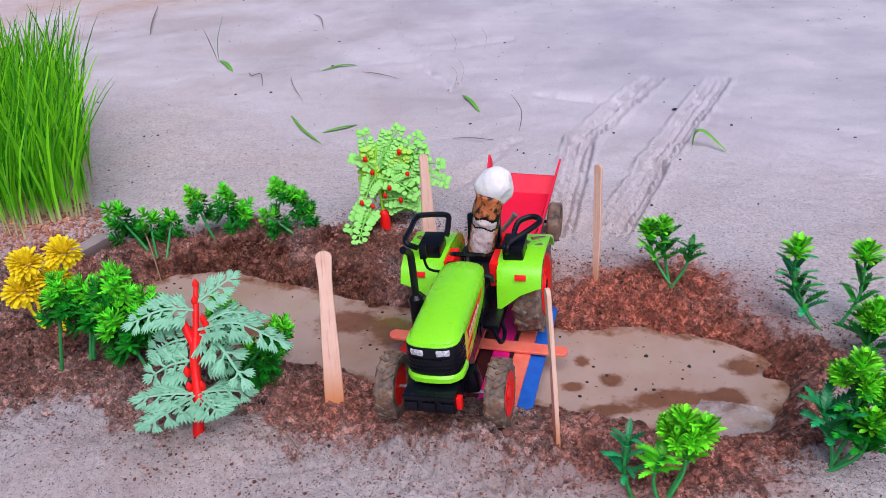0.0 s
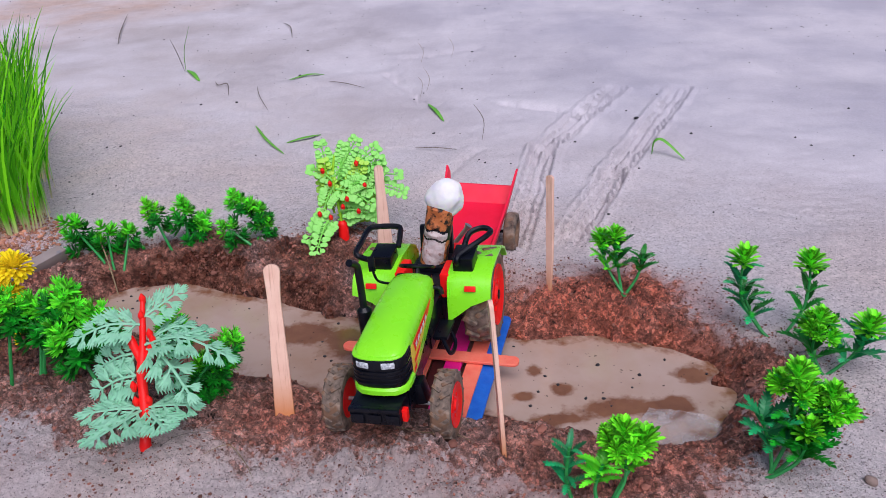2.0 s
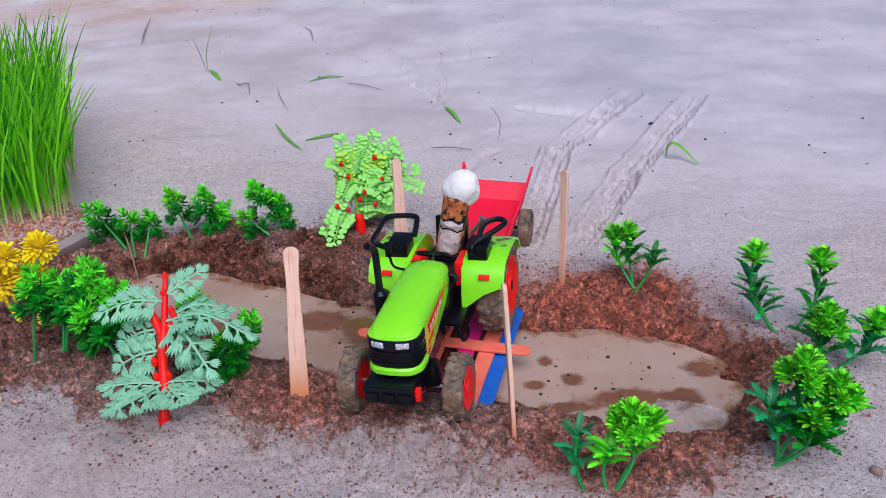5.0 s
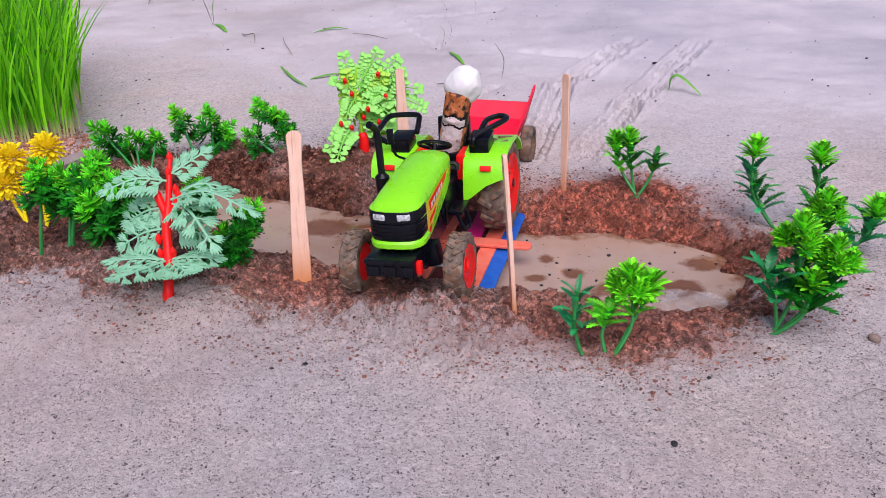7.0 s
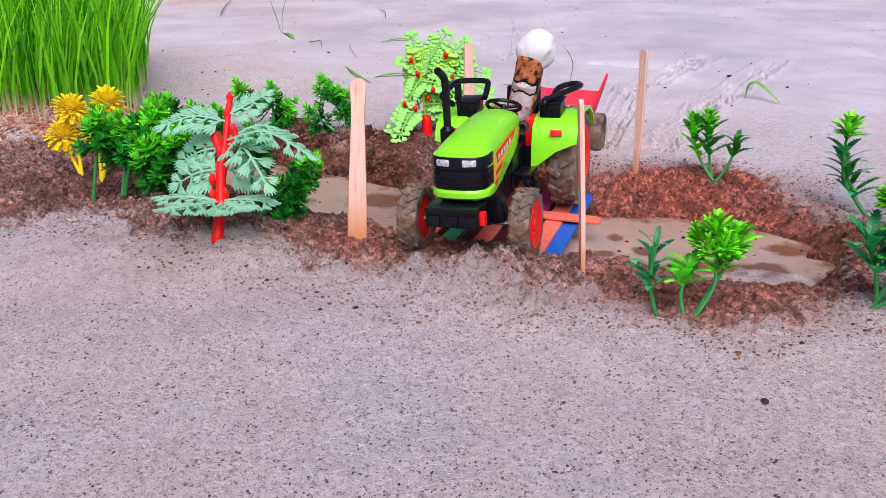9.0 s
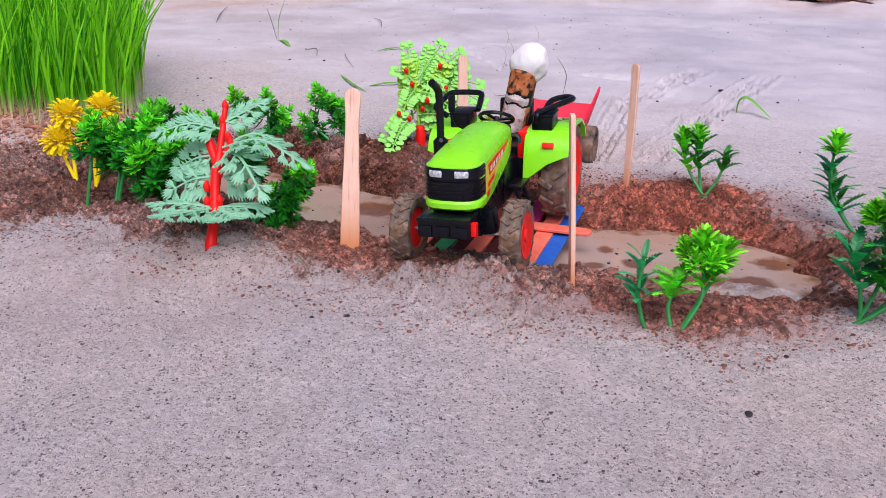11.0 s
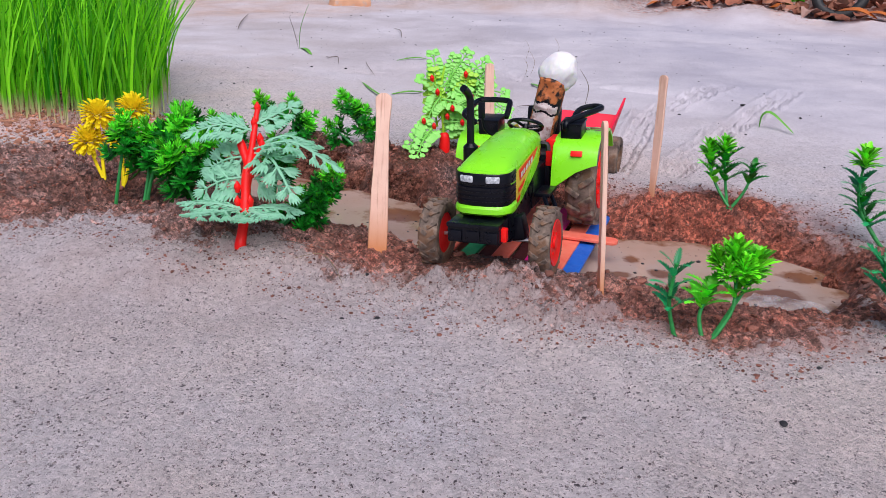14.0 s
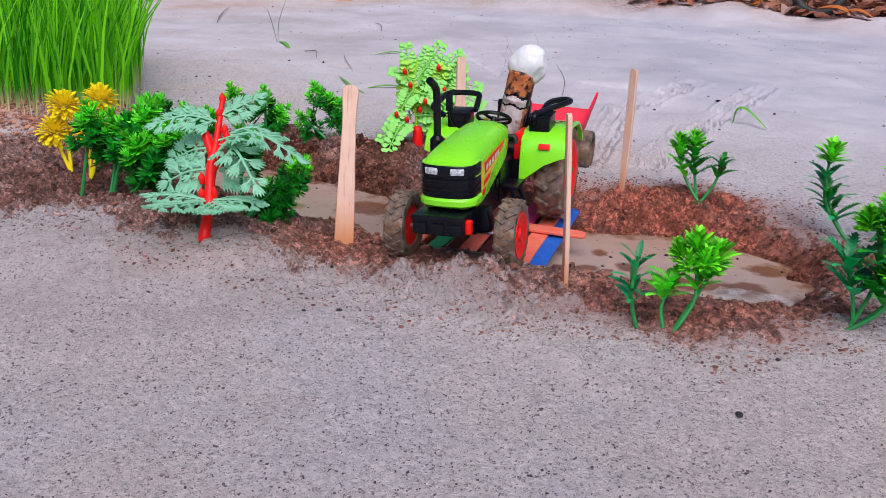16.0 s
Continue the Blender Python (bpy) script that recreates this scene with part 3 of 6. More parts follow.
damp_mask = np.clip(0.75 * np.exp(-((gx - 0.012) ** 2 / 0.105 ** 2 + (gy - 0.335) ** 2 / 0.040 ** 2)) + 0.30 * np.exp(-((gx + 0.20) ** 2 / 0.11 ** 2 + (gy - 0.385) ** 2 / 0.045 ** 2)) + 0.6 * np.exp(-((gx + 0.33) ** 2 / 0.06 ** 2 + (gy - 0.50) ** 2 / 0.06 ** 2)), 0, 1) * (0.40 + 0.60 * step(octaves(gx, gy, 38, 4, 0.65), 0.36, 0.54))
damp_mask = np.maximum(damp_mask * step(mud_mask, 0.08, 0.40), 0.62 * np.exp(-((gx + 0.13) ** 2 / 0.12 ** 2 + (gy - 0.335) ** 2 / 0.050 ** 2)) * (0.6 + 0.4 * step(octaves(gx, gy, 38, 4, 0.65), 0.36, 0.54)))
tan_from = 1.80 - 1.15 * np.clip(-gx - 0.25, 0, 0.6) - 0.12 * np.clip(gx - 0.2, 0, 1)
tan_mask = step(gy - tan_from + 0.25 * (octaves(gx, gy, 5, 4) - 0.5), -0.22, 0.16) * (0.75 + 0.25 * step(octaves(gx, gy, 30, 3), 0.35, 0.6))
# share of painted sky reflection in the far sand, growing to the right
sky_tint_mask = step(gx + 0.35 * (gy - 0.9) + 0.3 * (octaves(gx, gy, 3, 3) - 0.5), -0.30, 0.40)
for name, values in (("cool", sky_tint_mask), ("tan", tan_mask), ("dry", far_sand_mask), ("damp", damp_mask), ("mud", mud_mask), ("red", red_mask), ("wet", wet_mask)):
    me.attributes.new(name, "FLOAT", "POINT").data.foreach_set("value", values.astype(np.float32).ravel())
me.materials.append(SAND)
me.shade_smooth()
ground = tagged(new("ground", me), "pale grey sandy ground with wet brown mud banks", "ground", kind="structure")


def ground_z(x, y):
    return float(relief(np.array([float(x)]), np.array([float(y)]))[0][0])


# the water lies in the hollow and is cut off by its banks
bm = bmesh.new()
wx, wy = np.meshgrid(-0.28 + 0.004 * np.arange(141), 0.35 + 0.004 * np.arange(68))
shore = to_outline(wx, wy, POND)
gridw = [[bm.verts.new((wx[j, i], wy[j, i], WATER_Z)) for i in range(141)] for j in range(68)]
for j in range(67):
    for i in range(140):
        if shore[j, i] < 0.026:
            bm.faces.new((gridw[j][i], gridw[j][i + 1], gridw[j + 1][i + 1], gridw[j + 1][i]))
bmesh.ops.delete(bm, geom=[v for v in bm.verts if not v.link_faces], context="VERTS")
water = part("water", bm, WATER, None)
wx, wy = np.array([v.co[:2] for v in water.data.vertices]).T
clear = 0.55 * step(to_outline(wx, wy, POND), -0.020, -0.004)
for cx, cy, rx, ry in ((0.170, 0.428, 0.034, 0.010), (0.198, 0.428, 0.014, 0.012), (0.213, 0.460, 0.013, 0.010), (0.116, 0.465, 0.007, 0.006), (0.109, 0.440, 0.007, 0.005), (0.133, 0.446, 0.009, 0.006), (0.128, 0.418, 0.02, 0.005), (-0.04, 0.510, 0.028, 0.016), (-0.01, 0.50, 0.02, 0.02), (-0.11, 0.50, 0.03, 0.010)):
    clear = np.maximum(clear, 1.1 * np.exp(-((wx - cx) ** 2 / rx ** 2 + (wy - cy) ** 2 / ry ** 2)))
water.data.attributes.new("clear", "FLOAT", "POINT").data.foreach_set("value", clear.astype(np.float32))
tagged(water, "shallow muddy brown water standing in the dug pond", "water", kind="structure")

# ---- the toy tractor: x ahead, y to its left, z up, standing on its rear wheels' ground ----
TRACTOR = pose(0.0561, 0.4924, -0.0046, 3.55, -1.7, -100.9)
tractor = thing("toy_tractor", "lime green toy tractor with muddy tyres on the stick bridge", "toy tractor", TRACTOR)


def tyre(bm, r, w, at):
    prof = [(r * 0.62, -w * 0.42), (r * 0.80, -w * 0.50), (r * 0.93, -w * 0.47), (r, -w * 0.34), (r, w * 0.34), (r * 0.93, w * 0.47), (r * 0.80, w * 0.50), (r * 0.62, w * 0.42)]
    rings = []
    seg = 40
    for rr, h in prof:
        rings.append([bm.verts.new(Vector(at) + Vector((rr * math.cos(a), h, rr * math.sin(a)))) for a in (2 * math.pi * k / seg for k in range(seg))])
    ring_faces(bm, rings + [rings[0]], True, False)


def add_lugs(hub, r, w, lugs, deep):
    """Tread blocks, slanted to both sides; each is an object on one shared mesh."""
    for side in (-1, 1):
        bm = bmesh.new()
        box(bm, (deep * 2, w * 0.50, r * 0.11), (0, 0, 0), deep * 0.3)
        first = None
        for k in range(lugs):
            a = 2 * math.pi * (k + 0.25 * side) / lugs
            m = Matrix.Rotation(-a, 4, "Y") @ Matrix.Translation((r, side * w * 0.22, 0)) @ Matrix.Rotation(side * radians(34), 4, "X")
            if first is None:
                first = part("lug", bm, TYRE, hub, smooth=False)
                lug = first
            else:
                lug = new("lug", first.data)
                lug.parent = hub
            lug.matrix_basis = m


def wheel(name, at, r, w, lugs, deep, out):
    """A wheel whose outer face looks along y * out."""
    bm = bmesh.new()
    tyre(bm, r, w, (0, 0, 0))
    hub = part(name, bm, TYRE, tractor, "tyre caked with pale mud")
    hub.matrix_basis = pose(*at)
    add_lugs(hub, r, w, lugs, deep)
    bm = bmesh.new()
    h = out * w
    lathe(bm, [(0.0005, h * 0.47), (r * 0.16, h * 0.49), (r * 0.20, h * 0.40), (r * 0.46, h * 0.36), (r * 0.56, h * 0.44), (r * 0.68, h * 0.49), (r * 0.69, h * 0.42), (r * 0.64, -h * 0.35), (0.0005, -h * 0.35)], 36, (0, 0, 0))
    for k in range(5):
        a = 2 * math.pi * k / 5
        box(bm, (r * 0.09, w * 0.08, r * 0.09), (r * 0.32 * math.cos(a), h * 0.39, r * 0.32 * math.sin(a)), 0.0003)
    part("rim", bm, RED, hub, "red plastic rim")
    return hub


for side in (-1, 1):
    wheel("rear_wheel", (0, side * 0.0325, 0.030), 0.0285, 0.0185, 15, 0.0018, side)
    wheel("front_wheel", (0.101, side * 0.0300, 0.0190), 0.0180, 0.0112, 16, 0.0008, side)

# bonnet: crowned sections from the dashboard to the nose, which is rounded in plan
bm = bmesh.new()
secs = []
for x, w, z0, z1, rr in ((0.041, 0.0118, 0.0505, 0.0648, 0.005), (0.046, 0.0128, 0.0485, 0.0664, 0.006), (0.056, 0.0134, 0.0455, 0.0672, 0.007), (0.072, 0.0137, 0.0410, 0.0666, 0.0075), (0.088, 0.0139, 0.0365, 0.0654, 0.0075), (0.100, 0.0140, 0.0345, 0.0640, 0.007), (0.108, 0.0140, 0.0345, 0.0624, 0.006), (0.1130, 0.0136, 0.0480, 0.0610, 0.005), (0.1165, 0.0122, 0.0520, 0.0597, 0.004), (0.1188, 0.0098, 0.0540, 0.0584, 0.0025)):
    top = [(w - 0.0006, z0), (w + 0.0002, (z0 + z1) / 2), (w, z1 - rr)] + [(w - rr * (1 - math.cos(a)), z1 - rr + rr * math.sin(a)) for a in (radians(18), radians(36), radians(54), radians(72))] + [(w - rr, z1), (w * 0.3, z1 + 0.0009)]
    secs.append([(x, y, z) for y, z in top] + [(x, -y, z) for y, z in top[::-1]])
loft(bm, secs)


def nose_ring(z, inset=0.0, back=0.104):
    """Plan of the nose at height z: straight sides, rounded corners, a slightly bowed face."""
    half = [(back, 0.0140 - inset), (0.1120, 0.0140 - inset), (0.1155, 0.0133 - inset), (0.1180, 0.0114 - inset), (0.1195 - inset, 0.0080 - inset), (0.1203 - inset, 0.0035)]
    return [(x, y, z) for x, y in half] + [(x, -y, z) for x, y in half[::-1]]


loft(bm, [nose_ring(0.0574, -0.0002), nose_ring(0.0584, -0.0001), nose_ring(0.0590, 0.0008)])
bonnet = part("bonnet", bm, GREEN, tractor, "glossy lime green bonnet")
for side in (-1, 1):
    # side sticker: red band with white lettering bars over a yellow flash
    bm = bmesh.new()
    y = side * 0.0146
    quad = lambda bm, pts, yy: bm.faces.new([bm.verts.new((px, yy, pz)) for px, pz in pts])
    quad(bm, [(0.058, 0.0604), (0.099, 0.0556), (0.097, 0.0492), (0.066, 0.0556)], y)
    part("sticker_band", bm, RED, bonnet, "red sticker band", smooth=False)
    bm = bmesh.new()
    quad(bm, [(0.060, 0.0606), (0.104, 0.0560), (0.1035, 0.0375), (0.099, 0.0392), (0.088, 0.0452), (0.066, 0.0545)], side * 0.0144)
    part("sticker_flash", bm, YELLOW, bonnet, "yellow sticker flash", smooth=False)
    bm = bmesh.new()
    for k in range(5):
        x0 = 0.072 + 0.0052 * k
        z0 = 0.0558 - 0.0008 * k
        quad(bm, [(x0, z0 + 0.0018), (x0 + 0.0036, z0 + 0.0011), (x0 + 0.0036, z0 - 0.0018), (x0, z0 - 0.0011)], side * 0.0149)
    part("sticker_bars", bm, WHITE, bonnet, "white lettering bars", smooth=False)
    bm = bmesh.new()
    quad(bm, [(0.086, 0.0490), (0.100, 0.0462), (0.100, 0.0436), (0.090, 0.0460)], side * 0.0148)
    quad(bm, [(0.096, 0.0428), (0.102, 0.0416), (0.102, 0.0388), (0.098, 0.0398)], side * 0.0148)
    part("sticker_patch", bm, RED, bonnet, "small red sticker patch", smooth=False)

# nose: black grille that wraps round the corners, lamps and the green chin
bm = bmesh.new()
loft(bm, [nose_ring(0.0408, 0.0002, 0.1045), nose_ring(0.0420, -0.0004, 0.1045), nose_ring(0.0506, -0.0006, 0.1045), nose_ring(0.0510, 0.0002, 0.1045), nose_ring(0.0518, 0.0002, 0.1045), nose_ring(0.0522, -0.0006, 0.1045), nose_ring(0.0572, -0.0006, 0.1045), nose_ring(0.0579, -0.0001, 0.1045)])
grille = part("grille", bm, BLACK, tractor, "glossy black wrap-round grille")
for z in (0.0438, 0.0462, 0.0486):
    bm = bmesh.new()
    loft(bm, [nose_ring(z - 0.0004, -0.0004, 0.1060), nose_ring(z - 0.0002, -0.0009, 0.1060), nose_ring(z + 0.0002, -0.0009, 0.1060), nose_ring(z + 0.0004, -0.0004, 0.1060)])
    part("slat", bm, BLACK, grille)
for side in (-1, 1):
    bm = bmesh.new()
    box(bm, (0.0022, 0.0072, 0.0036), (0.1198, side * 0.0067, 0.0549), 0.0009, (0, 0, side * 14))
    part("headlight", bm, LENS, grille, "clear rectangular headlight")
    bm = bmesh.new()
    for z in (0.0470, 0.0536, 0.0558):
        box(bm, (0.0070, 0.0010, 0.0011), (0.1090, side * 0.0146, z), 0.0003, (0, 8, 0))
    part("side_vent", bm, BLACK, grille)
bm = bmesh.new()
loft(bm, [nose_ring(0.0352, 0.0026), nose_ring(0.0360, 0.0006), nose_ring(0.0372, -0.0012), nose_ring(0.0398, -0.0012), nose_ring(0.0410, -0.0002)])
part("chin", bm, GREEN, tractor, "lime green strip under the grille")
bm = bmesh.new()
box(bm, (0.016, 0.0275, 0.0105), (0.1200, -0.001, 0.0288), 0.0010)
box(bm, (0.003, 0.0275, 0.0022), (0.1280, -0.001, 0.0330), 0.0006)
for yy in (-0.0095, 0.0, 0.0095):
    box(bm, (0.0016, 0.0070, 0.0056), (0.1282, yy - 0.001, 0.0274), 0.0005)
part("front_weight", bm, BLACK, tractor, "black front weight block")
for side in (-1, 1):
    bm = bmesh.new()
    loft(bm, [[(0.088, side * yy, 0.020), (0.112, side * yy, 0.022), (0.110, side * yy, 0.0345), (0.092, side * yy, 0.0345), (0.084, side * yy, 0.029)] for yy in (0.0095, 0.0098, 0.0128, 0.0132)])
    part("front_support", bm, BLACK, tractor, "black wedge-shaped front support")
bm = bmesh.new()
box(bm, (0.004, 0.003, 0.007), (0.1235, 0.0140, 0.0282), 0.0006)
part("tow_hook", bm, RED, tractor, "red front hook")
bm = bmesh.new()
for x, sx, sy, sz, z in ((0.094, 0.034, 0.017, 0.022, 0.030), (0.068, 0.030, 0.020, 0.026, 0.033), (0.035, 0.040, 0.022, 0.022, 0.033), (0.005, 0.040, 0.028, 0.024, 0.036)):
    box(bm, (sx, sy, sz), (x, 0, z), 0.0015)
for k in range(4):
    lathe(bm, [(0.0005, -0.0125), (0.0030, -0.0125), (0.0030, 0.0125), (0.0005, 0.0125)], 12, (0.058 + 0.008 * k, 0, 0.036))
part("engine_block", bm, BLACK, tractor, "black moulded engine and gearbox")
bm = bmesh.new()
tube(bm, [(0.101, -0.0325, 0.0187), (0.101, 0.0325, 0.0187)], 0.0011)
part("front_axle", bm, STEEL, tractor, "thin steel axle rod")
bm = bmesh.new()
box(bm, (0.012, 0.026, 0.006), (0.101, 0, 0.0215), 0.0015)
for side in (-1, 1):
    box(bm, (0.010, 0.008, 0.013), (0.098, side * 0.0145, 0.0250), 0.0015, (side * 12, 0, 0))
part("front_axle_beam", bm, BLACK, tractor)
bm = bmesh.new()
tube(bm, [(0, -0.042, 0.030), (0, 0.042, 0.030)], 0.003, 10)
part("rear_axle", bm, BLACK, tractor)

# mudguards with reflectors, tool boxes and grab rails
for side in (-1, 1):
    prof = [(0.0335, 0.0400), (0.0322, 0.0470), (0.0290, 0.0540), (0.0220, 0.0582), (0.0060, 0.0598), (-0.0120, 0.0588), (-0.0225, 0.0530), (-0.0280, 0.0450)]
    bm = bmesh.new()
    outer, inner = [], []
    ysteps = [0.0165, 0.0225, 0.0310, 0.0400, 0.0432]
    drop = [-0.0110, -0.0065, 0.0, 0.0040, 0.0050]
    for thick in (0, 0.0016):
        rows_ = []
        for i, (px, pz) in enumerate(prof):
            q = Vector((px, pz)) - thick * (Vector((px, pz)) - Vector((0, 0.03))).normalized()
            row = []
            for yy, dz in zip(ysteps, drop):
                shift = dz if i == 0 else dz * 0.25 if i == 1 else 0
                row.append(bm.verts.new((q.x + (0.001 if i == 0 and dz < 0 else 0), side * yy, q.y + shift)))
            rows_.append(row)
        (outer if thick == 0 else inner).extend(rows_)
    for s in (outer, inner):
        for a, b in zip(s, s[1:]):
            for k in range(4):
                bm.faces.new((a[k], a[k + 1], b[k + 1], b[k]))
    for k in (0, 4):
        for i in range(len(prof) - 1):
            bm.faces.new((outer[i][k], outer[i + 1][k], inner[i + 1][k], inner[i][k]))
    for i in (0, len(prof) - 1):
        for k in range(4):
            bm.faces.new((outer[i][k], outer[i][k + 1], inner[i][k + 1], inner[i][k]))
    # inner wall between the guard and the seat
    wall_pts = [(0.0335, 0.0300)] + prof[1:] + [(-0.026, 0.030)]
    for yy in (0.0168, 0.0182):
        bm.faces.new([bm.verts.new((px, side * yy, pz - 0.0006)) for px, pz in wall_pts])
    guard = part("mudguard", bm, GREEN, tractor, "lime green mudguard")
    bm = bmesh.new()
    box(bm, (0.020, 0.0060, 0.0160), (0.016, side * 0.0142, 0.0490), 0.0012)
    part("inner_panel", bm, RED, tractor, "red panel between seat and mudguard")
    bm = bmesh.new()
    box(bm, (0.0014, 0.0068, 0.0034), (0.0316, side * 0.0309, 0.0508), 0.0004, (0, -22, 0))
    part("reflector", bm, RED, guard, "orange-red reflector")
    bm = bmesh.new()
    box(bm, (0.016, 0.0125, 0.0100), (0.015, side * 0.0255, 0.0620), 0.0012, (0, 4, 0))
    box(bm, (0.017, 0.0135, 0.0014), (0.015, side * 0.0255, 0.0667), 0.0005, (0, 4, 0))
    part("tool_box", bm, BLACK, tractor, "black box on the mudguard")
    bm = bmesh.new()
    if side < 0:
        line = [(0.024, -0.0330, 0.0650), (0.0275, -0.0390, 0.0705), (0.014, -0.0395, 0.0725), (0.000, -0.0390, 0.0745), (-0.003, -0.0330, 0.0750), (-0.004, -0.0205, 0.0745), (0.001, -0.0185, 0.0715), (0.008, -0.0185, 0.0660)]
    else:
        line = [(0.0235, 0.0225, 0.0630), (0.0245, 0.0225, 0.0665), (0.020, 0.0245, 0.0685), (0.004, 0.0365, 0.0720), (-0.004, 0.0385, 0.0725), (-0.008, 0.0325, 0.0725), (-0.004, 0.0250, 0.0705), (0.006, 0.0230, 0.0650)]
    tube(bm, smooth_path(line, 5), 0.0018, 8)
    part("grab_rail", bm, BLACK, tractor, "black tubular grab rail")

# driver's place
bm = bmesh.new()
box(bm, (0.008, 0.022, 0.016), (0.0405, 0, 0.0560), 0.002, (0, 10, 0))
part("dashboard", bm, BLACK, tractor)
bm = bmesh.new()
cm = pose(0.0345, 0.001, 0.0668, 0, -30, 0)
ringw = [cm @ Vector((0.0098 * math.cos(a), 0.0098 * math.sin(a), 0)) for a in (2 * math.pi * k / 28 for k in range(29))]
tube(bm, ringw, 0.0011, 8, False)
for a in (90, 210, 330):
    tube(bm, [cm @ Vector((0, 0, -0.001)), cm @ Vector((0.0098 * math.cos(radians(a)), 0.0098 * math.sin(radians(a)), 0))], 0.0009, 6)
tube(bm, [cm @ Vector((0, 0, 0.0006)), cm @ Vector((0, 0, -0.018))], 0.0017, 8)
part("steering_wheel", bm, BLACK, tractor)
bm = bmesh.new()
box(bm, (0.022, 0.022, 0.006), (-0.004, 0, 0.0490), 0.0018)
box(bm, (0.005, 0.022, 0.020), (-0.017, 0, 0.0600), 0.0018, (0, -10, 0))
part("seat", bm, BLACK, tractor, "black bucket seat")
bm = bmesh.new()
box(bm, (0.010, 0.026, 0.012), (-0.024, 0, 0.046), 0.001)
part("rear_housing", bm, RED, tractor, "red moulded rear housing")
for side in (-1, 1):
    bm = bmesh.new()
    box(bm, (0.020, 0.009, 0.0022), (0.046, side * 0.0165, 0.0310), 0.0006)
    tube(bm, smooth_path([(0.055, side * 0.0175, 0.0310), (0.056, side * 0.0215, 0.0215), (0.049, side * 0.0225, 0.0195), (0.042, side * 0.0215, 0.0215), (0.042, side * 0.0175, 0.0310)], 4), 0.0013, 6)
    part("footstep", bm, BLACK, tractor, "black stirrup step")
bm = bmesh.new()
tube(bm, [(0.078, -0.0185, 0.0400), (0.078, -0.0185, 0.0425), (0.078, -0.0185, 0.0620), (0.078, -0.0185, 0.0640)], [0.0022, 0.0041, 0.0041, 0.0022], 14)
tube(bm, smooth_path([(0.078, -0.0185, 0.0640), (0.078, -0.0185, 0.0850), (0.0795, -0.0190, 0.0905), (0.0850, -0.0200, 0.0945)], 4), 0.0021, 10)
tube(bm, [(0.078, -0.0185, 0.0405), (0.080, -0.0100, 0.0400)], 0.0016, 8)
part("exhaust_pipe", bm, BLACK, tractor, "black upright exhaust pipe")
bm = bmesh.new()
tube(bm, smooth_path([(0.046, -0.0120, 0.0610), (0.052, -0.0180, 0.0660), (0.054, -0.0195, 0.0740)], 4), 0.0008, 6)
box(bm, (0.0014, 0.0040, 0.0095), (0.054, -0.0197, 0.0780), 0.0006, (0, 0, 12))
part("mirror", bm, BLACK, tractor, "black mirror on an arm")
bm = bmesh.new()
tube(bm, smooth_path([(0.045, 0.0115, 0.0590), (0.045, 0.0165, 0.0585), (0.046, 0.0175, 0.0550)], 4), 0.0014, 6)
part("lever", bm, BLACK, tractor)

# ---- the tipping trailer behind it ----
TRAILER = pose(0.0792, 0.6122, ground_z(0.105, 0.610) - 0.002, 0, 0, -100.9)
trailer = thing("toy_trailer", "bright red plastic tipping trailer hitched behind the tractor", "toy trailer", TRAILER)
# tray: floor climbs to the rear, side walls rise into points there
bm = bmesh.new()
loft(bm, [[(0.060, -0.020, 0.0250), (0.060, 0.020, 0.0250), (0.060, 0.020, 0.0268), (0.060, -0.020, 0.0268)], [(-0.020, -0.022, 0.0290), (-0.020, 0.022, 0.0290), (-0.020, 0.022, 0.0308), (-0.020, -0.022, 0.0308)]])
part("tray_floor", bm, SCOOP, trailer, "red tray floor")
bm = bmesh.new()
loft(bm, [[(-0.018, -0.0225, 0.0295), (-0.018, 0.0225, 0.0295), (-0.0196, 0.0225, 0.0295), (-0.0196, -0.0225, 0.0295)], [(-0.030, -0.0250, 0.0415), (-0.030, 0.0250, 0.0415), (-0.0316, 0.0250, 0.0415), (-0.0316, -0.0250, 0.0415)]])
part("tailboard", bm, SCOOP, trailer, "red sloping tailboard")
for side in (-1, 1):
    bm = bmesh.new()
    outline = [(0.060, 0.0255), (0.058, 0.0330), (0.000, 0.0385), (-0.034, 0.0550), (-0.036, 0.0490), (-0.020, 0.0290)]
    rows_ = []
    for off in (0.0, 0.0016):
        rows_.append([bm.verts.new((px, side * (0.0222 + off + max(0.0, (pz - 0.029)) * 0.20), pz)) for px, pz in outline])
    bm.faces.new(rows_[0])
    bm.faces.new(rows_[1])
    for k in range(len(outline)):
        j = (k + 1) % len(outline)
        bm.faces.new((rows_[0][k], rows_[0][j], rows_[1][j], rows_[1][k]))
    part("side_wall", bm, SCOOP, trailer, "red side wall rising to a point")
    bm = bmesh.new()
    tyre(bm, 0.0152, 0.0095, (0, 0, 0))
    tw = part("wheel", bm, TYRE, trailer, "small muddy trailer wheel")
    tw.matrix_basis = pose(0, side * 0.0290, 0.0165)
    bm = bmesh.new()
    lathe(bm, [(0.0005, side * 0.002), (0.0085, side * 0.002), (0.0098, side * 0.004), (0.0095, -side * 0.003), (0.0005, -side * 0.003)], 24, (0, 0, 0))
    part("rim", bm, TYRE, tw)
bm = bmesh.new()
box(bm, (0.080, 0.014, 0.005), (0.020, 0, 0.0220), 0.001)
tube(bm, [(0, -0.028, 0.0165), (0, 0.028, 0.0165)], 0.0014)
box(bm, (0.006, 0.010, 0.010), (0, 0, 0.0180), 0.001)
box(bm, (0.038, 0.005, 0.004), (0.072, 0, 0.0225), 0.001)
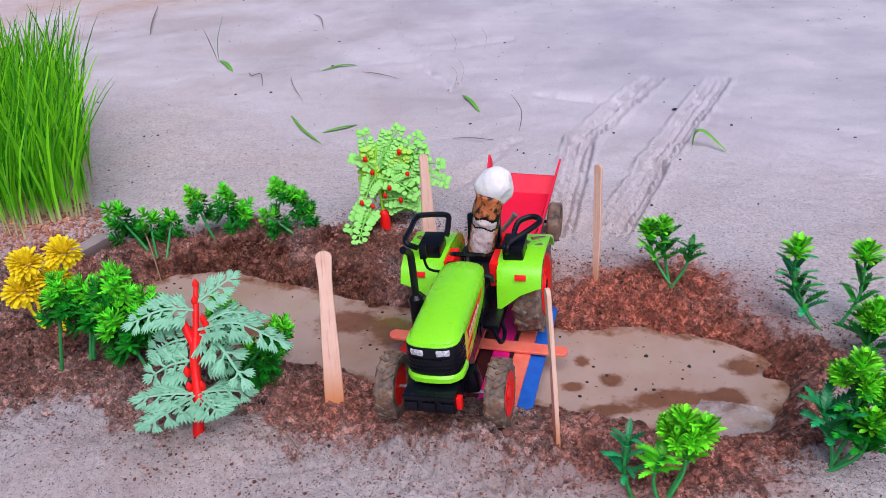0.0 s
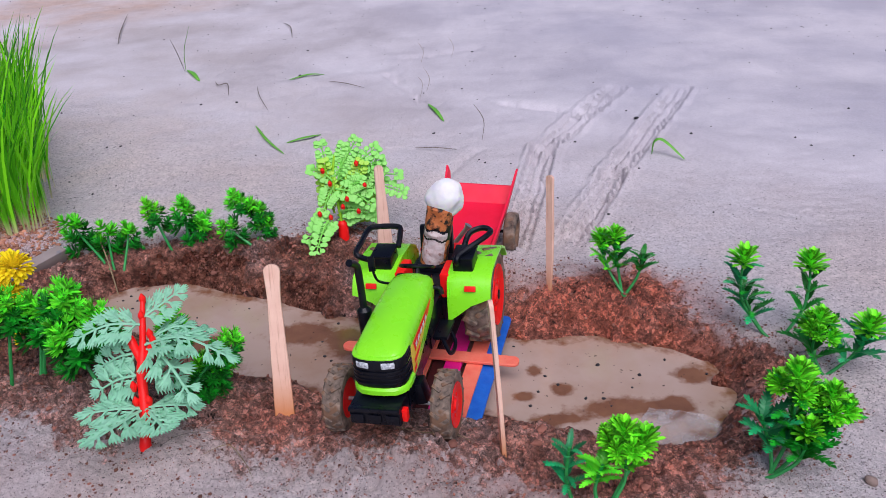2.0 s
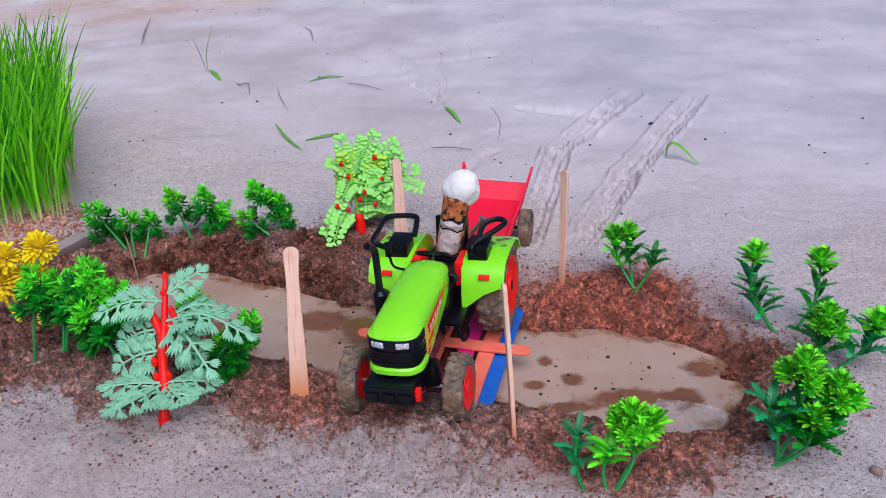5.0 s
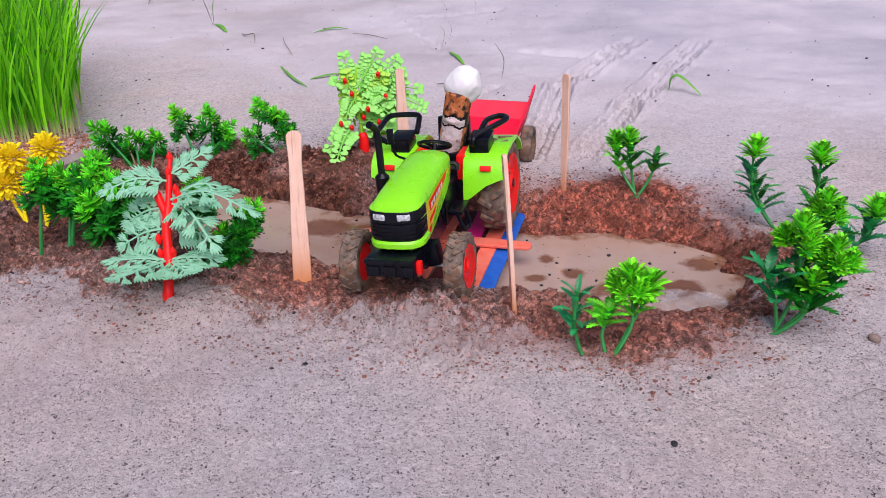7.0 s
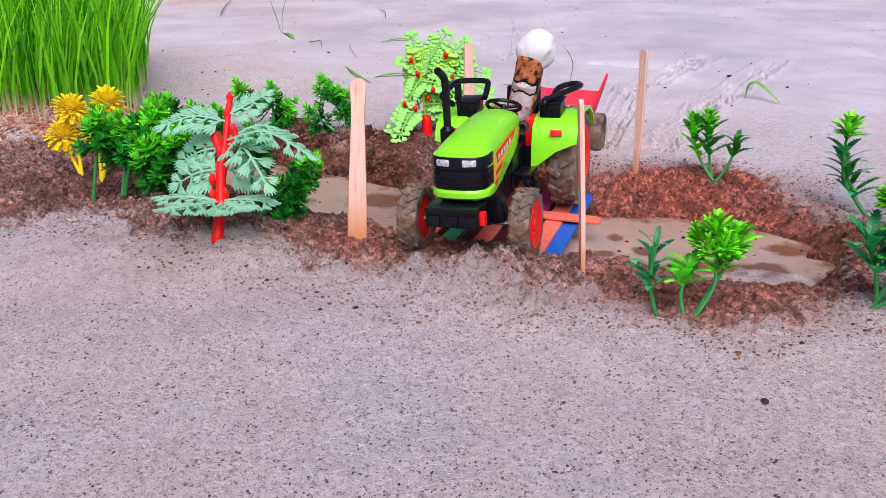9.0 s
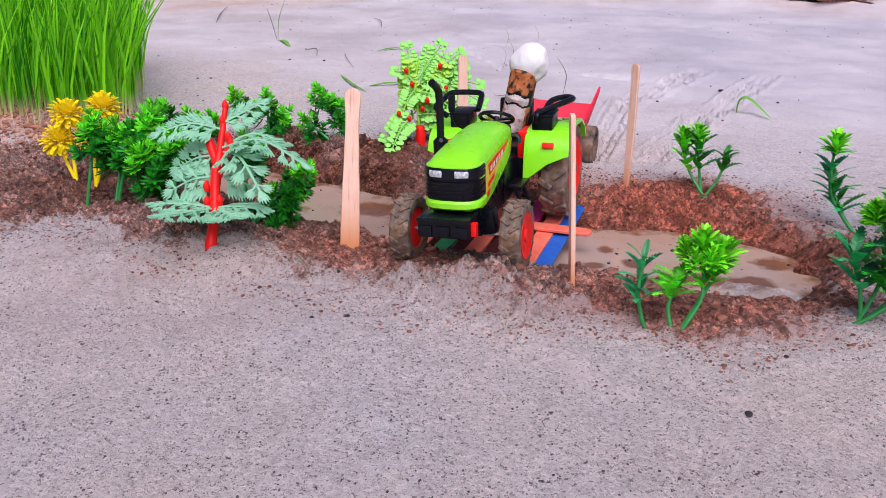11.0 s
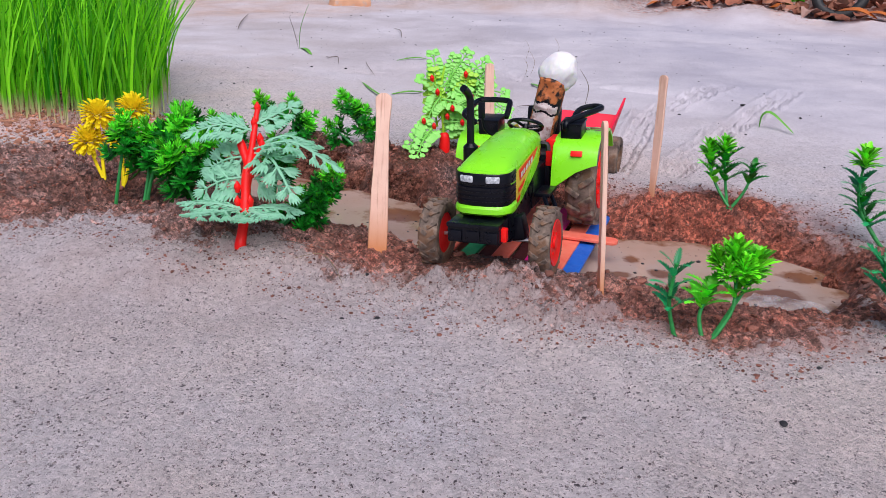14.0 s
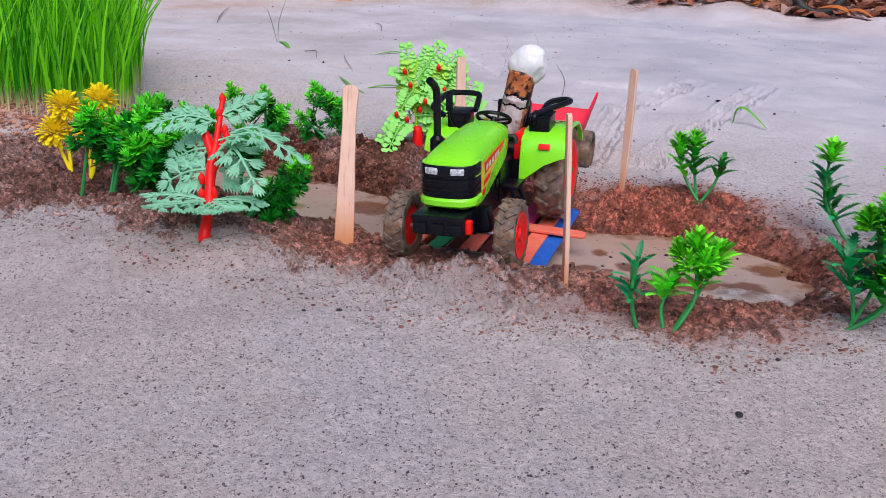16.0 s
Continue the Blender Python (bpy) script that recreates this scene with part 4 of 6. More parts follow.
part("chassis", bm, BLACK, trailer)
bm = bmesh.new()
tube(bm, [(0.080, -0.002, 0.040), (0.076, 0.010, 0.056), (0.0755, 0.0115, 0.0585)], [0.0016, 0.0016, 0.0028], 10)
part("tipping_rod", bm, STEEL, trailer, "short steel tipping rod")

# ---- the driver figure: one plain carved shape with a cotton-wool turban ----
bm = bmesh.new()
lean = pose(-0.003, -0.0010, 0.0450, -12, -3, 0)
rings = []
for k in range(81):
    h = 0.047 * k / 80
    r = 0.0086 - 0.0016 * max(0.0, 1 - h / 0.004) - 0.0030 * max(0.0, (h - 0.044) / 0.003)
    row = []
    for n in range(72):
        a = 2 * math.pi * n / 72
        front = max(0.0, math.cos(a))
        bulge = 0.0013 * front * max(0.0, 1 - abs(h - 0.0160) / 0.0085) + 0.0012 * front * max(0.0, 1 - abs(h - 0.0275) / 0.0026) + 0.0012 * max(0.0, 1 - abs(a - 2 * math.pi * (a > 3.14)) / 0.3) * max(0.0, 1 - abs(h - 0.0335) / 0.003)
        rough_ = 1 + 0.05 * math.sin(3 * a + h * 300) + 0.05 * noise.noise(Vector((math.cos(a) * 2, math.sin(a) * 2, h * 260)))
        row.append(bm.verts.new(lean @ Vector((r * math.cos(a) * rough_ + bulge, r * math.sin(a), h))))
    rings.append(row)
ring_faces(bm, rings)
for f in bm.faces:
    c = lean.inverted() @ f.calc_center_median()
    wave = 0.0009 * math.cos(c.y * 620)
    if c.x > 0.0012:
        if 0.0238 + wave < c.z < 0.0312 + wave:
            f.material_index = 3
        if 0.0252 + wave < c.z < 0.0298 + wave and abs(c.y) < 0.0074:
            f.material_index = 1
        if 0.006 + 90 * c.y * c.y < c.z < 0.0240 + wave and abs(c.y) < 0.0072:
            f.material_index = 1
made = bmesh.ops.create_icosphere(bm, subdivisions=5, radius=1)["verts"]
for v in made:
    n = v.co.copy()
    d = 1 + 0.12 * noise.noise(n * 1.5 + Vector((3, 1, 0))) + 0.03 * noise.noise(n * 4.0) + 0.012 * noise.noise(n * 16)
    v.co = lean @ (Vector((-0.0030, 0.0012, 0.0490)) + Vector((n.x * 0.0110, n.y * 0.0116 + 0.001 * max(0, n.z), n.z * 0.0125)) * d)
faces = {f for v in made for f in v.link_faces}
for f in faces:
    f.material_index = 2
figure = part("driver_doll", bm, [CORK, BEARD, COTTON, BLACK], None)
figure.matrix_basis = TRACTOR.copy()
tagged(figure, "carved brown wooden doll with white cotton-wool turban", "doll")

# ---- the bridge of coloured ice-cream sticks ----


def stick_mesh(bm, length, widths, thick, m, bend=0.0):
    """A flat wooden stick along +z from the origin, with the given half-widths at even steps and rounded ends."""
    n = 40
    rings = []
    for i in range(n + 1):
        t = 0.5 - 0.5 * math.cos(math.pi * i / n)
        f = t * (len(widths) - 1)
        k = min(int(f), len(widths) - 2)
        u = f - k
        u = u * u * (3 - 2 * u)
        w = widths[k] * (1 - u) + widths[k + 1] * u
        z = t * length
        r0 = widths[-1]
        for end in (z, length - z):
            if end < r0 and (end == length - z or bend >= 0):
                w = min(w, math.sqrt(max(r0 * r0 - (r0 - end) ** 2, 1e-9)) + 0.0003)
        y = bend * math.sin(t * math.pi)
        h = thick / 2
        rings.append([bm.verts.new(m @ Vector(q)) for q in ((-w, y - h * 0.6, z), (-w * 0.92, y - h, z), (w * 0.92, y - h, z), (w, y - h * 0.6, z), (w, y + h * 0.6, z), (w * 0.92, y + h, z), (-w * 0.92, y + h, z), (-w, y + h * 0.6, z))])
    ring_faces(bm, rings)


BRIDGE = pose(0.0400, 0.4090, -0.0055, 0, 0, -11.3)  # x across, y towards the far bank
bridge = thing("stick_bridge", "little bridge of stained ice-cream sticks laid across the muddy pond", "toy bridge", BRIDGE)
for mat_, x, back, front, w, dz, turn in ((DRED, -0.0435, 0.112, 0.004, 0.0045, -0.0025, 0.6), (SALMON, -0.0355, 0.114, 0.000, 0.0050, 0.0, 0.8), (DGREEN, -0.0225, 0.113, -0.002, 0.0048, -0.0006, -1.6), (MAROON, -0.0130, 0.112, 0.006, 0.0046, -0.0030, 0.5), (SALMON, -0.0030, 0.114, 0.000, 0.0050, 0.0, 0.3),
                                             (MAROON, 0.0068, 0.112, 0.004, 0.0048, -0.0025, 0.0), (MAGENTA, 0.0165, 0.115, -0.002, 0.0053, 0.0002, 0.4), (SALMON, 0.0290, 0.114, 0.000, 0.0052, 0.0, -0.2), (BLUE, 0.0385, 0.113, -0.002, 0.0048, -0.0012, 0.0)):
    bm = bmesh.new()
    stick_mesh(bm, back - front, [w, w * 0.96, w, w * 0.97, w], 0.0020, pose(x, front, dz, -90, 0, turn))
    part("plank", bm, mat_, bridge, {DRED: "red stick", SALMON: "salmon-pink stick", DGREEN: "green stick", MAROON: "dark maroon stick", MAGENTA: "magenta stick", BLUE: "blue stick"}[mat_])
for y, x0, tilt, dz in ((0.0565, -0.0575, 2.2, 0.0026),):
    bm = bmesh.new()
    stick_mesh(bm, 0.114, [0.0048, 0.0050, 0.0047, 0.0050, 0.0048], 0.0020, pose(x0, y, dz, 0, 0, 0) @ pose(0, 0, 0, 0, 0, 1.0) @ pose(0, 0, 0, 90, 0, 90) @ pose(0, 0, 0, 0, tilt * 0, 0))
    part("crossbar", bm, SALMON, bridge, "salmon-pink crossbar stick")

# ---- wooden marker sticks driven into the banks ----
for base, tip, widths, thick, turn, name, label in (
        ((-0.0287, 0.4025, -0.012), (-0.031, 0.431, 0.083), [0.0056, 0.0054, 0.0049, 0.0043, 0.0038, 0.0047], 0.0022, 4, "wooden_stick", "pale wooden ice-cream spoon stick standing in the mud bank"),
        ((0.0165, 0.553, -0.008), (0.012, 0.580, 0.079), [0.0040, 0.0054, 0.0056, 0.0044, 0.0036, 0.0034], 0.0022, 25, "wooden_stick", "pale wooden spoon stick with a mud-stained foot"),
        ((0.1308, 0.5275, -0.012), (0.131, 0.546, 0.083), [0.0014, 0.0018, 0.0026, 0.0030, 0.0027, 0.0030], 0.0022, -38, "wooden_stick", "honey-coloured wooden stick standing twisted in red clay"),
        ((0.0955, 0.368, -0.012), (0.089, 0.387, 0.085), [0.0036, 0.0042, 0.0040, 0.0036, 0.0038, 0.0038], 0.0022, 80, "wooden_stick", "thin wooden stick standing edge-on in the near bank")):
    axis = Vector(tip) - Vector(base)
    m = Matrix.Translation(base) @ axis.to_track_quat("Z", "Y").to_matrix().to_4x4() @ pose(0, 0, 0, 0, 0, turn)
    bm = bmesh.new()
    stick_mesh(bm, axis.length, widths, thick, Matrix.Identity(4), bend=-0.0008 if turn == -38 else 0.0004)
    ob = part(name, bm, PINE, None)
    ob.matrix_basis = m
    tagged(ob, label, "wooden stick", "marker sticks round the bridge")

# ---- plastic plants ----


def blade(bm, root, way, up, length, width, droop, fold=0.25):
    """One pointed leaf: three spans, folded along its middle, arching by droop."""
    way, up = way.normalized(), (up - way * up.dot(way)).normalized()
    side = way.cross(up)
    rows_ = []
    for t, w in ((0.0, 0.35), (0.45, 1.0), (0.8, 0.7)):
        c = root + way * (length * t) - up * (droop * length * t * t)
        rows_.append([bm.verts.new(c - side * width * w * 0.5 + up * width * w * fold), bm.verts.new(c), bm.verts.new(c + side * width * w * 0.5 + up * width * w * fold)])
    tip = bm.verts.new(root + way * length - up * (droop * length))
    for a, b in zip(rows_, rows_[1:]):
        bm.faces.new((a[0], a[1], b[1], b[0]))
        bm.faces.new((a[1], a[2], b[2], b[1]))
    bm.faces.new((rows_[2][0], rows_[2][1], tip))
    bm.faces.new((rows_[2][1], rows_[2][2], tip))


def petal(bm, root, way, up, length, width):
    """A spoon-shaped fleshy leaf, broad towards its rounded end."""
    way = way.normalized()
    side = way.cross(up).normalized()
    n = side.cross(way)
    rows_ = []
    for t, w in ((0.0, 0.35), (0.4, 0.75), (0.72, 1.0), (0.92, 0.72)):
        c = root + way * (length * t) + n * length * (0.20 * t - 0.30 * t * t)
        rows_.append([bm.verts.new(c - side * width * w * 0.5 + n * width * 0.16 * w), bm.verts.new(c), bm.verts.new(c + side * width * w * 0.5 + n * width * 0.16 * w)])
    tip = bm.verts.new(root + way * length - n * length * 0.10)
    for a, b in zip(rows_, rows_[1:]):
        bm.faces.new((a[0], a[1], b[1], b[0]))
        bm.faces.new((a[1], a[2], b[2], b[1]))
    bm.faces.new((rows_[3][0], rows_[3][1], tip))
    bm.faces.new((rows_[3][1], rows_[3][2], tip))


def axis_frame(d):
    d = d.normalized()
    s = d.cross(Vector((0.3, 0.2, 1)) if abs(d.z) < 0.95 else Vector((1, 0, 0))).normalized()
    return d, s, d.cross(s)


def needle_head(bm, tip, d, size, rng, whorls=6, per=11, tight=1.0, wide=0.25):
    """A dense brush of narrow leaves round the last stretch of a stem."""
    d, s, u = axis_frame(d)
    for w in range(whorls):
        t = w / (whorls - 1)
        c = tip - d * size * (0.55 * (1 - t))
        lift = -0.15 + 2.3 * t * t
        for k in range(per):
            a = 2 * math.pi * (k + 0.5 * (w % 2)) / per + rng.uniform(-0.15, 0.15)
            out = s * math.cos(a) + u * math.sin(a)
            ln = size * (0.66 + 0.12 * t) * rng.uniform(0.85, 1.12)
            blade(bm, c, out + d * lift * rng.uniform(0.8, 1.2), d, ln, size * wide, -0.30 * tight, 0.22)


def lobed_leaf(bm, root, way, up, length, width, droop, lobes=5):
    """A moulded leaf whose edge is cut into forward-pointing lobes, arching over towards its tip."""
    way = way.normalized()
    side = way.cross(up).normalized()
    n = side.cross(way)

    def rib(t):
        return root + way * (length * t * (1 - 0.12 * droop * t)) + n * length * (0.20 * t - droop * t * t)

    last = bm.verts.new(rib(0.0))
    for i in range(lobes):
        t0, t1 = 0.12 + 0.80 * i / lobes, 0.12 + 0.80 * (i + 1) / lobes
        env = width * (0.55 + 1.25 * t0 - 1.65 * t0 * t0)
        mid_ = bm.verts.new(rib(t1))
        for sg in (-1, 1):
            lobe = bm.verts.new(rib(min(1.0, t1 + 0.06)) + side * sg * env * 0.5 + n * env * 0.10)
            shoulder = bm.verts.new(rib(t0 + 0.02) + side * sg * env * 0.26)
            bm.faces.new((last, shoulder, lobe, mid_))
        last = mid_
    end = bm.verts.new(rib(1.06))
    for sg in (-1, 1):
        side_v = bm.verts.new(rib(0.97) + side * sg * width * 0.14)
        bm.faces.new((last, side_v, end))


def stem_to(bm, base, tip, bow, r):
    reach = Vector((tip.x - base.x, tip.y - base.y, 0))
    rise = Vector((0, 0, tip.z - base.z))
    pts = smooth_path([base, base + reach * 0.20 + rise * 0.13 + bow * 0.4, base + reach * 0.58 + rise * 0.45 + bow * 0.8, base + reach * 0.86 + rise * 0.76 + bow * 0.4, tip], 5)
    tube(bm, pts, [r * (1.15 - 0.4 * i / (len(pts) - 1)) for i in range(len(pts))], 7)
    return (pts[-1] - pts[-3]).normalized()


GROUP = "plastic plants round the pond"


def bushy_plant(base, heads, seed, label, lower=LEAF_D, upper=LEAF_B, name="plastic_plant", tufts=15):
    """A plastic sprig: bent stems, each with a brush of needle leaves, darkened below for inner shade, that turn bright
    at the top.
    """
    rng = random.Random(seed)
    bx, by = base
    origin = Vector((bx, by, ground_z(bx, by) - 0.002))
    plant = thing(name, label, "plant", (origin.x, origin.y, origin.z), GROUP)
    for hx, hy, hz, size in heads:
        size *= 1.2 if tufts > 12 else 1.12
        tip = Vector((hx, hy, hz + size * 0.30)) - origin
        foot = Vector((rng.uniform(-0.0015, 0.0015), rng.uniform(-0.0015, 0.0015), 0))
        bm = bmesh.new()
        d = stem_to(bm, foot, tip, Vector((rng.uniform(-0.003, 0.003), rng.uniform(-0.003, 0.003), 0)) - Vector((tip.x, tip.y, 0)) * 0.22, 0.0011)
        stalk = part("stem", bm, STEM, plant)
        d = (d + Vector((0, 0, 0.5))).normalized()
        s_, u_ = axis_frame(d)[1:]
        low, high = bmesh.new(), bmesh.new()
        for k in range(tufts):
            t = k / (tufts - 1)
            q = 2.4 * k + rng.uniform(-0.4, 0.4)
            out = s_ * math.cos(q) + u_ * math.sin(q)
            spread = 0.52 - 0.34 * t * t
            at = tip + out * size * spread * rng.uniform(0.75, 1.1) + d * size * (-0.85 + 1.15 * t)
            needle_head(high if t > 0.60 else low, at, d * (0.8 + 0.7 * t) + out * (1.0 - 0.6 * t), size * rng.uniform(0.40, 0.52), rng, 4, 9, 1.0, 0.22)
        part("foliage", low, lower, stalk, "dense dark green needle leaves, deepened in colour for inner shade", smooth=False)
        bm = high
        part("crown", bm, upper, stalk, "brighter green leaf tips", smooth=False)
    return plant


def frond_plant(base, stems, seed, label, name="plastic_plant"):
    """A plastic sprig with pinnate leaves up its stems and a lime rosette on top of each."""
    rng = random.Random(seed)
    bx, by = base
    origin = Vector((bx, by, ground_z(bx, by) - 0.002))
    plant = thing(name, label, "plant", (origin.x, origin.y, origin.z), GROUP)
    for hx, hy, hz, size, crown, leaf_mat, start in stems:
        tip = Vector((hx, hy, hz)) - origin
        foot = Vector((rng.uniform(-0.003, 0.003), rng.uniform(-0.002, 0.002), 0))
        bm = bmesh.new()
        bow = Vector((tip.x, tip.y, 0)) * 0.12 + Vector((rng.uniform(-0.005, 0.005), rng.uniform(-0.003, 0.003), 0))
        d = stem_to(bm, foot, tip, bow, 0.0010)
        stalk = part("stem", bm, STEM, plant)
        reach, rise = Vector((tip.x - foot.x, tip.y - foot.y, 0)), Vector((0, 0, tip.z - foot.z))
        line = smooth_path([foot, foot + reach * 0.20 + rise * 0.13 + bow * 0.4, foot + reach * 0.58 + rise * 0.45 + bow * 0.8, foot + reach * 0.86 + rise * 0.76 + bow * 0.4, tip], 5)
        bm = bmesh.new()
        n = 5
        for w in range(n):
            t = start + (0.93 - start) * w / (n - 1)
            q = line[min(len(line) - 1, int(t * (len(line) - 1)))]
            for k in range(3):
                a = 2 * math.pi * (k / 3 + 0.13 * w) + rng.uniform(-0.3, 0.3)
                long_ = size * rng.uniform(1.0, 1.35) * (1.15 - 0.30 * t)
                lobed_leaf(bm, q, Vector((math.cos(a), math.sin(a), 0.65 + 0.60 * t)), Vector((0, 0, 1)), long_, long_ * rng.uniform(0.44, 0.56), rng.uniform(0.25, 0.60), 6)
        part("foliage", bm, leaf_mat, stalk, "feathery dark green leaves", smooth=False)
        if crown:
            bm = bmesh.new()
            tufts = [(Vector((0, 0, 0)), 0.72 if crown > 0.0120 else 1.0)] + [] if crown <= 0.0120 else [(Vector((0, 0, 0.2 * crown)), 0.75)] + [(Vector((math.cos(q), math.sin(q), rng.uniform(-0.9, 0.1))) * crown * rng.uniform(0.45, 0.75), rng.uniform(0.42, 0.60)) for q in (2 * math.pi * k / 7 + rng.uniform(-0.4, 0.4) for k in range(7))]
            for off, share in tufts:
                lean_ = Vector((off.x, off.y, 0)) / crown * 0.9
                for w, (per, lift, ln) in enumerate(((10, 0.35, 0.8), (10, 0.8, 0.95), (10, 1.4, 0.95), (8, 2.3, 0.9), (6, 5.0, 0.8))):
                    for k in range(per):
                        a = 2 * math.pi * (k + 0.5 * w) / per + rng.uniform(-0.25, 0.25)
                        petal(bm, tip + off + d * crown * (0.10 * w - 0.1), Vector((math.cos(a), math.sin(a), 0)) + Vector((0, 0, lift)) + lean_, Vector((0, 0, 1)), crown * share * ln * rng.uniform(0.9, 1.2), crown * share * 0.25)
            part("crown", bm, LEAF_Y, stalk, "lime green leaf rosette", smooth=False)
    return plant


BUSH = "dark green needle-leaved plastic sprig"
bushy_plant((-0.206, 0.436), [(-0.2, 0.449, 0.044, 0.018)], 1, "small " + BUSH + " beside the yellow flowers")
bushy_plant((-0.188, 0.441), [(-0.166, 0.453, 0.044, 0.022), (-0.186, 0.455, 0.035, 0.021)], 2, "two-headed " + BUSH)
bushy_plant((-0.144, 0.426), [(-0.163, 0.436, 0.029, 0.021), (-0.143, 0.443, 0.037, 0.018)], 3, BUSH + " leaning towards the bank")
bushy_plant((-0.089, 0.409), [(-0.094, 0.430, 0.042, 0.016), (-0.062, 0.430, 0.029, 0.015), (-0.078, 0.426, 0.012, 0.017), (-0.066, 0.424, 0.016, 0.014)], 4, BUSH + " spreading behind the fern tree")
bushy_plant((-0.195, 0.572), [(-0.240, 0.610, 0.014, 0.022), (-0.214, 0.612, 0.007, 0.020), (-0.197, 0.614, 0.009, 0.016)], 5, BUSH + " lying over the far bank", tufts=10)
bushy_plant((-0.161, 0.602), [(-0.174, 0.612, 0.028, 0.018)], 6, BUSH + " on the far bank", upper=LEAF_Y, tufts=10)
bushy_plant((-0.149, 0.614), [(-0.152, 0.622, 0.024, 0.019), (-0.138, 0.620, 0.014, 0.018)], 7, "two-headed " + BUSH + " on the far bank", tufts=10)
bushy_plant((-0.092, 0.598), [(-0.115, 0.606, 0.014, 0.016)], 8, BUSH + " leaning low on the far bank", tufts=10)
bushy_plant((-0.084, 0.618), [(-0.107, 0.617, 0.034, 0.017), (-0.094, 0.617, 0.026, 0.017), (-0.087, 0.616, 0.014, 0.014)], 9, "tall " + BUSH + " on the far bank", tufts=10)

FRND = "feathery-leaved plastic sprig"
frond_plant((0.183, 0.526), [(0.176, 0.541, 0.036, 0.015, 0.010, LEAF_D, 0.50), (0.167, 0.543, 0.033, 0.013, 0.010, LEAF_B, 0.50), (0.194, 0.531, 0.031, 0.011, 0, LEAF_D, 0.6)], 21, "green " + FRND + " on the red clay mound")
frond_plant((0.262, 0.478), [(0.246, 0.488, 0.046, 0.014, 0.012, LEAF_T, 0.38), (0.249, 0.492, 0.028, 0.013, 0, LEAF_D, 0.5)], 22, "tall " + FRND + " and a lime top")
frond_plant((0.270, 0.478), [(0.288, 0.490, 0.041, 0.013, 0.012, LEAF_D, 0.45)], 23, "curved " + FRND + " and a lime top")
frond_plant((0.284, 0.436), [(0.277, 0.441, 0.031, 0.017, 0.0125, LEAF_D, 0.4), (0.306, 0.441, 0.026, 0.016, 0.012, LEAF_T, 0.4)], 24, "bushy " + FRND + " and lime tops")
frond_plant((0.226, 0.352), [(0.236, 0.364, 0.049, 0.018, 0.0140, LEAF_D, 0.45), (0.252, 0.360, 0.040, 0.017, 0.0125, LEAF_D, 0.45), (0.220, 0.360, 0.034, 0.017, 0.0, LEAF_T, 0.5), (0.240, 0.352, 0.028, 0.016, 0.010, LEAF_D, 0.55)], 25, "large bushy " + FRND + " and lime tops")
frond_plant((0.128, 0.336), [(0.125, 0.339, 0.033, 0.0105, 0, LEAF_T, 0.45)], 26, "small blue-green " + FRND)
frond_plant((0.141, 0.330), [(0.151, 0.342, 0.033, 0.010, 0.0130, LEAF_B, 0.62), (0.141, 0.337, 0.024, 0.012, 0.0, LEAF_B, 0.60), (0.159, 0.341, 0.031, 0.009, 0.0115, LEAF_Y, 0.75)], 27, "bright " + FRND + " and a large lime top")

# ---- the fern tree with a red trunk ----
def fan_leaflet(bm, root, way, up, length, width, teeth=5, cut_=0.52):
    """A fan-shaped leaflet whose outer edge is cut into teeth."""
    way = way.normalized()
    side = way.cross(up).normalized()
    outer = []
    for k in range(teeth * 2 + 1):
        a = -1 + 2 * k / (teeth * 2)
        reach = (cut_ if k % 2 == 0 else 1.0) * (1 - 0.22 * a * a)
        outer.append(bm.verts.new(root + way * length * reach * math.cos(a * 0.6) + side * width * a * (0.35 + 0.65 * reach) - up * length * 0.10 * a * a))
    r0, r1 = bm.verts.new(root - side * width * 0.16), bm.verts.new(root + side * width * 0.16)
    c = bm.verts.new(root + way * length * 0.40 + up * length * 0.02)
    bm.faces.new((r0, c, outer[0]))
    bm.faces.new((r1, outer[-1], c))
    bm.faces.new((r0, r1, c))
    for a, b in zip(outer, outer[1:]):
        bm.faces.new((a, c, b))


def fern_frond(name, parent, root, tip, sag, pairs, leaf, material, up, label):
    """A flat moulded frond: a rib with pairs of arms, each carrying an end fan and a small side fan."""
    root, tip = Vector(root), Vector(tip)
    bm = bmesh.new()
    mid = (root + tip) / 2 + Vector((0, 0, sag))
    line = smooth_path([root, mid, tip], 8)
    tube(bm, line, [0.0012 - 0.0005 * i / (len(line) - 1) for i in range(len(line))], 6, True, 0.6)
    for i in range(pairs):
        t = 0.16 + 0.74 * i / (pairs - 1)
        k = min(int(t * (len(line) - 1)), len(line) - 2)
        q, d = line[k], (line[k + 1] - line[k]).normalized()
        s = d.cross(up).normalized()
        n = s.cross(d)
        ln = leaf * (1.22 - 0.62 * abs(t - 0.38) - 0.30 * t)
        for sg in (-1, 1):
            way = (s * sg * 0.85 + d * 0.60).normalized()
            arm = q + way * ln * 0.62 - n * ln * 0.08
            tube(bm, [q, arm], [0.0009, 0.0007], 5, False, 0.7)
            fan_leaflet(bm, arm - way * ln * 0.22, way - n * 0.10, n, ln * 1.05, ln * 0.52, 5)
            if ln > leaf * 0.95:
                fan_leaflet(bm, q + way * ln * 0.30, way * 0.4 + d, n, ln * 0.50, ln * 0.26, 3)
    d = (line[-1] - line[-2]).normalized()
    fan_leaflet(bm, line[-1], d, up, leaf * 0.75, leaf * 0.42)
    ob = part(name, bm, material, parent, label, smooth=False)
    sol = ob.modifiers.new("thickness", "SOLIDIFY")
    sol.thickness = 0.0006
    return ob


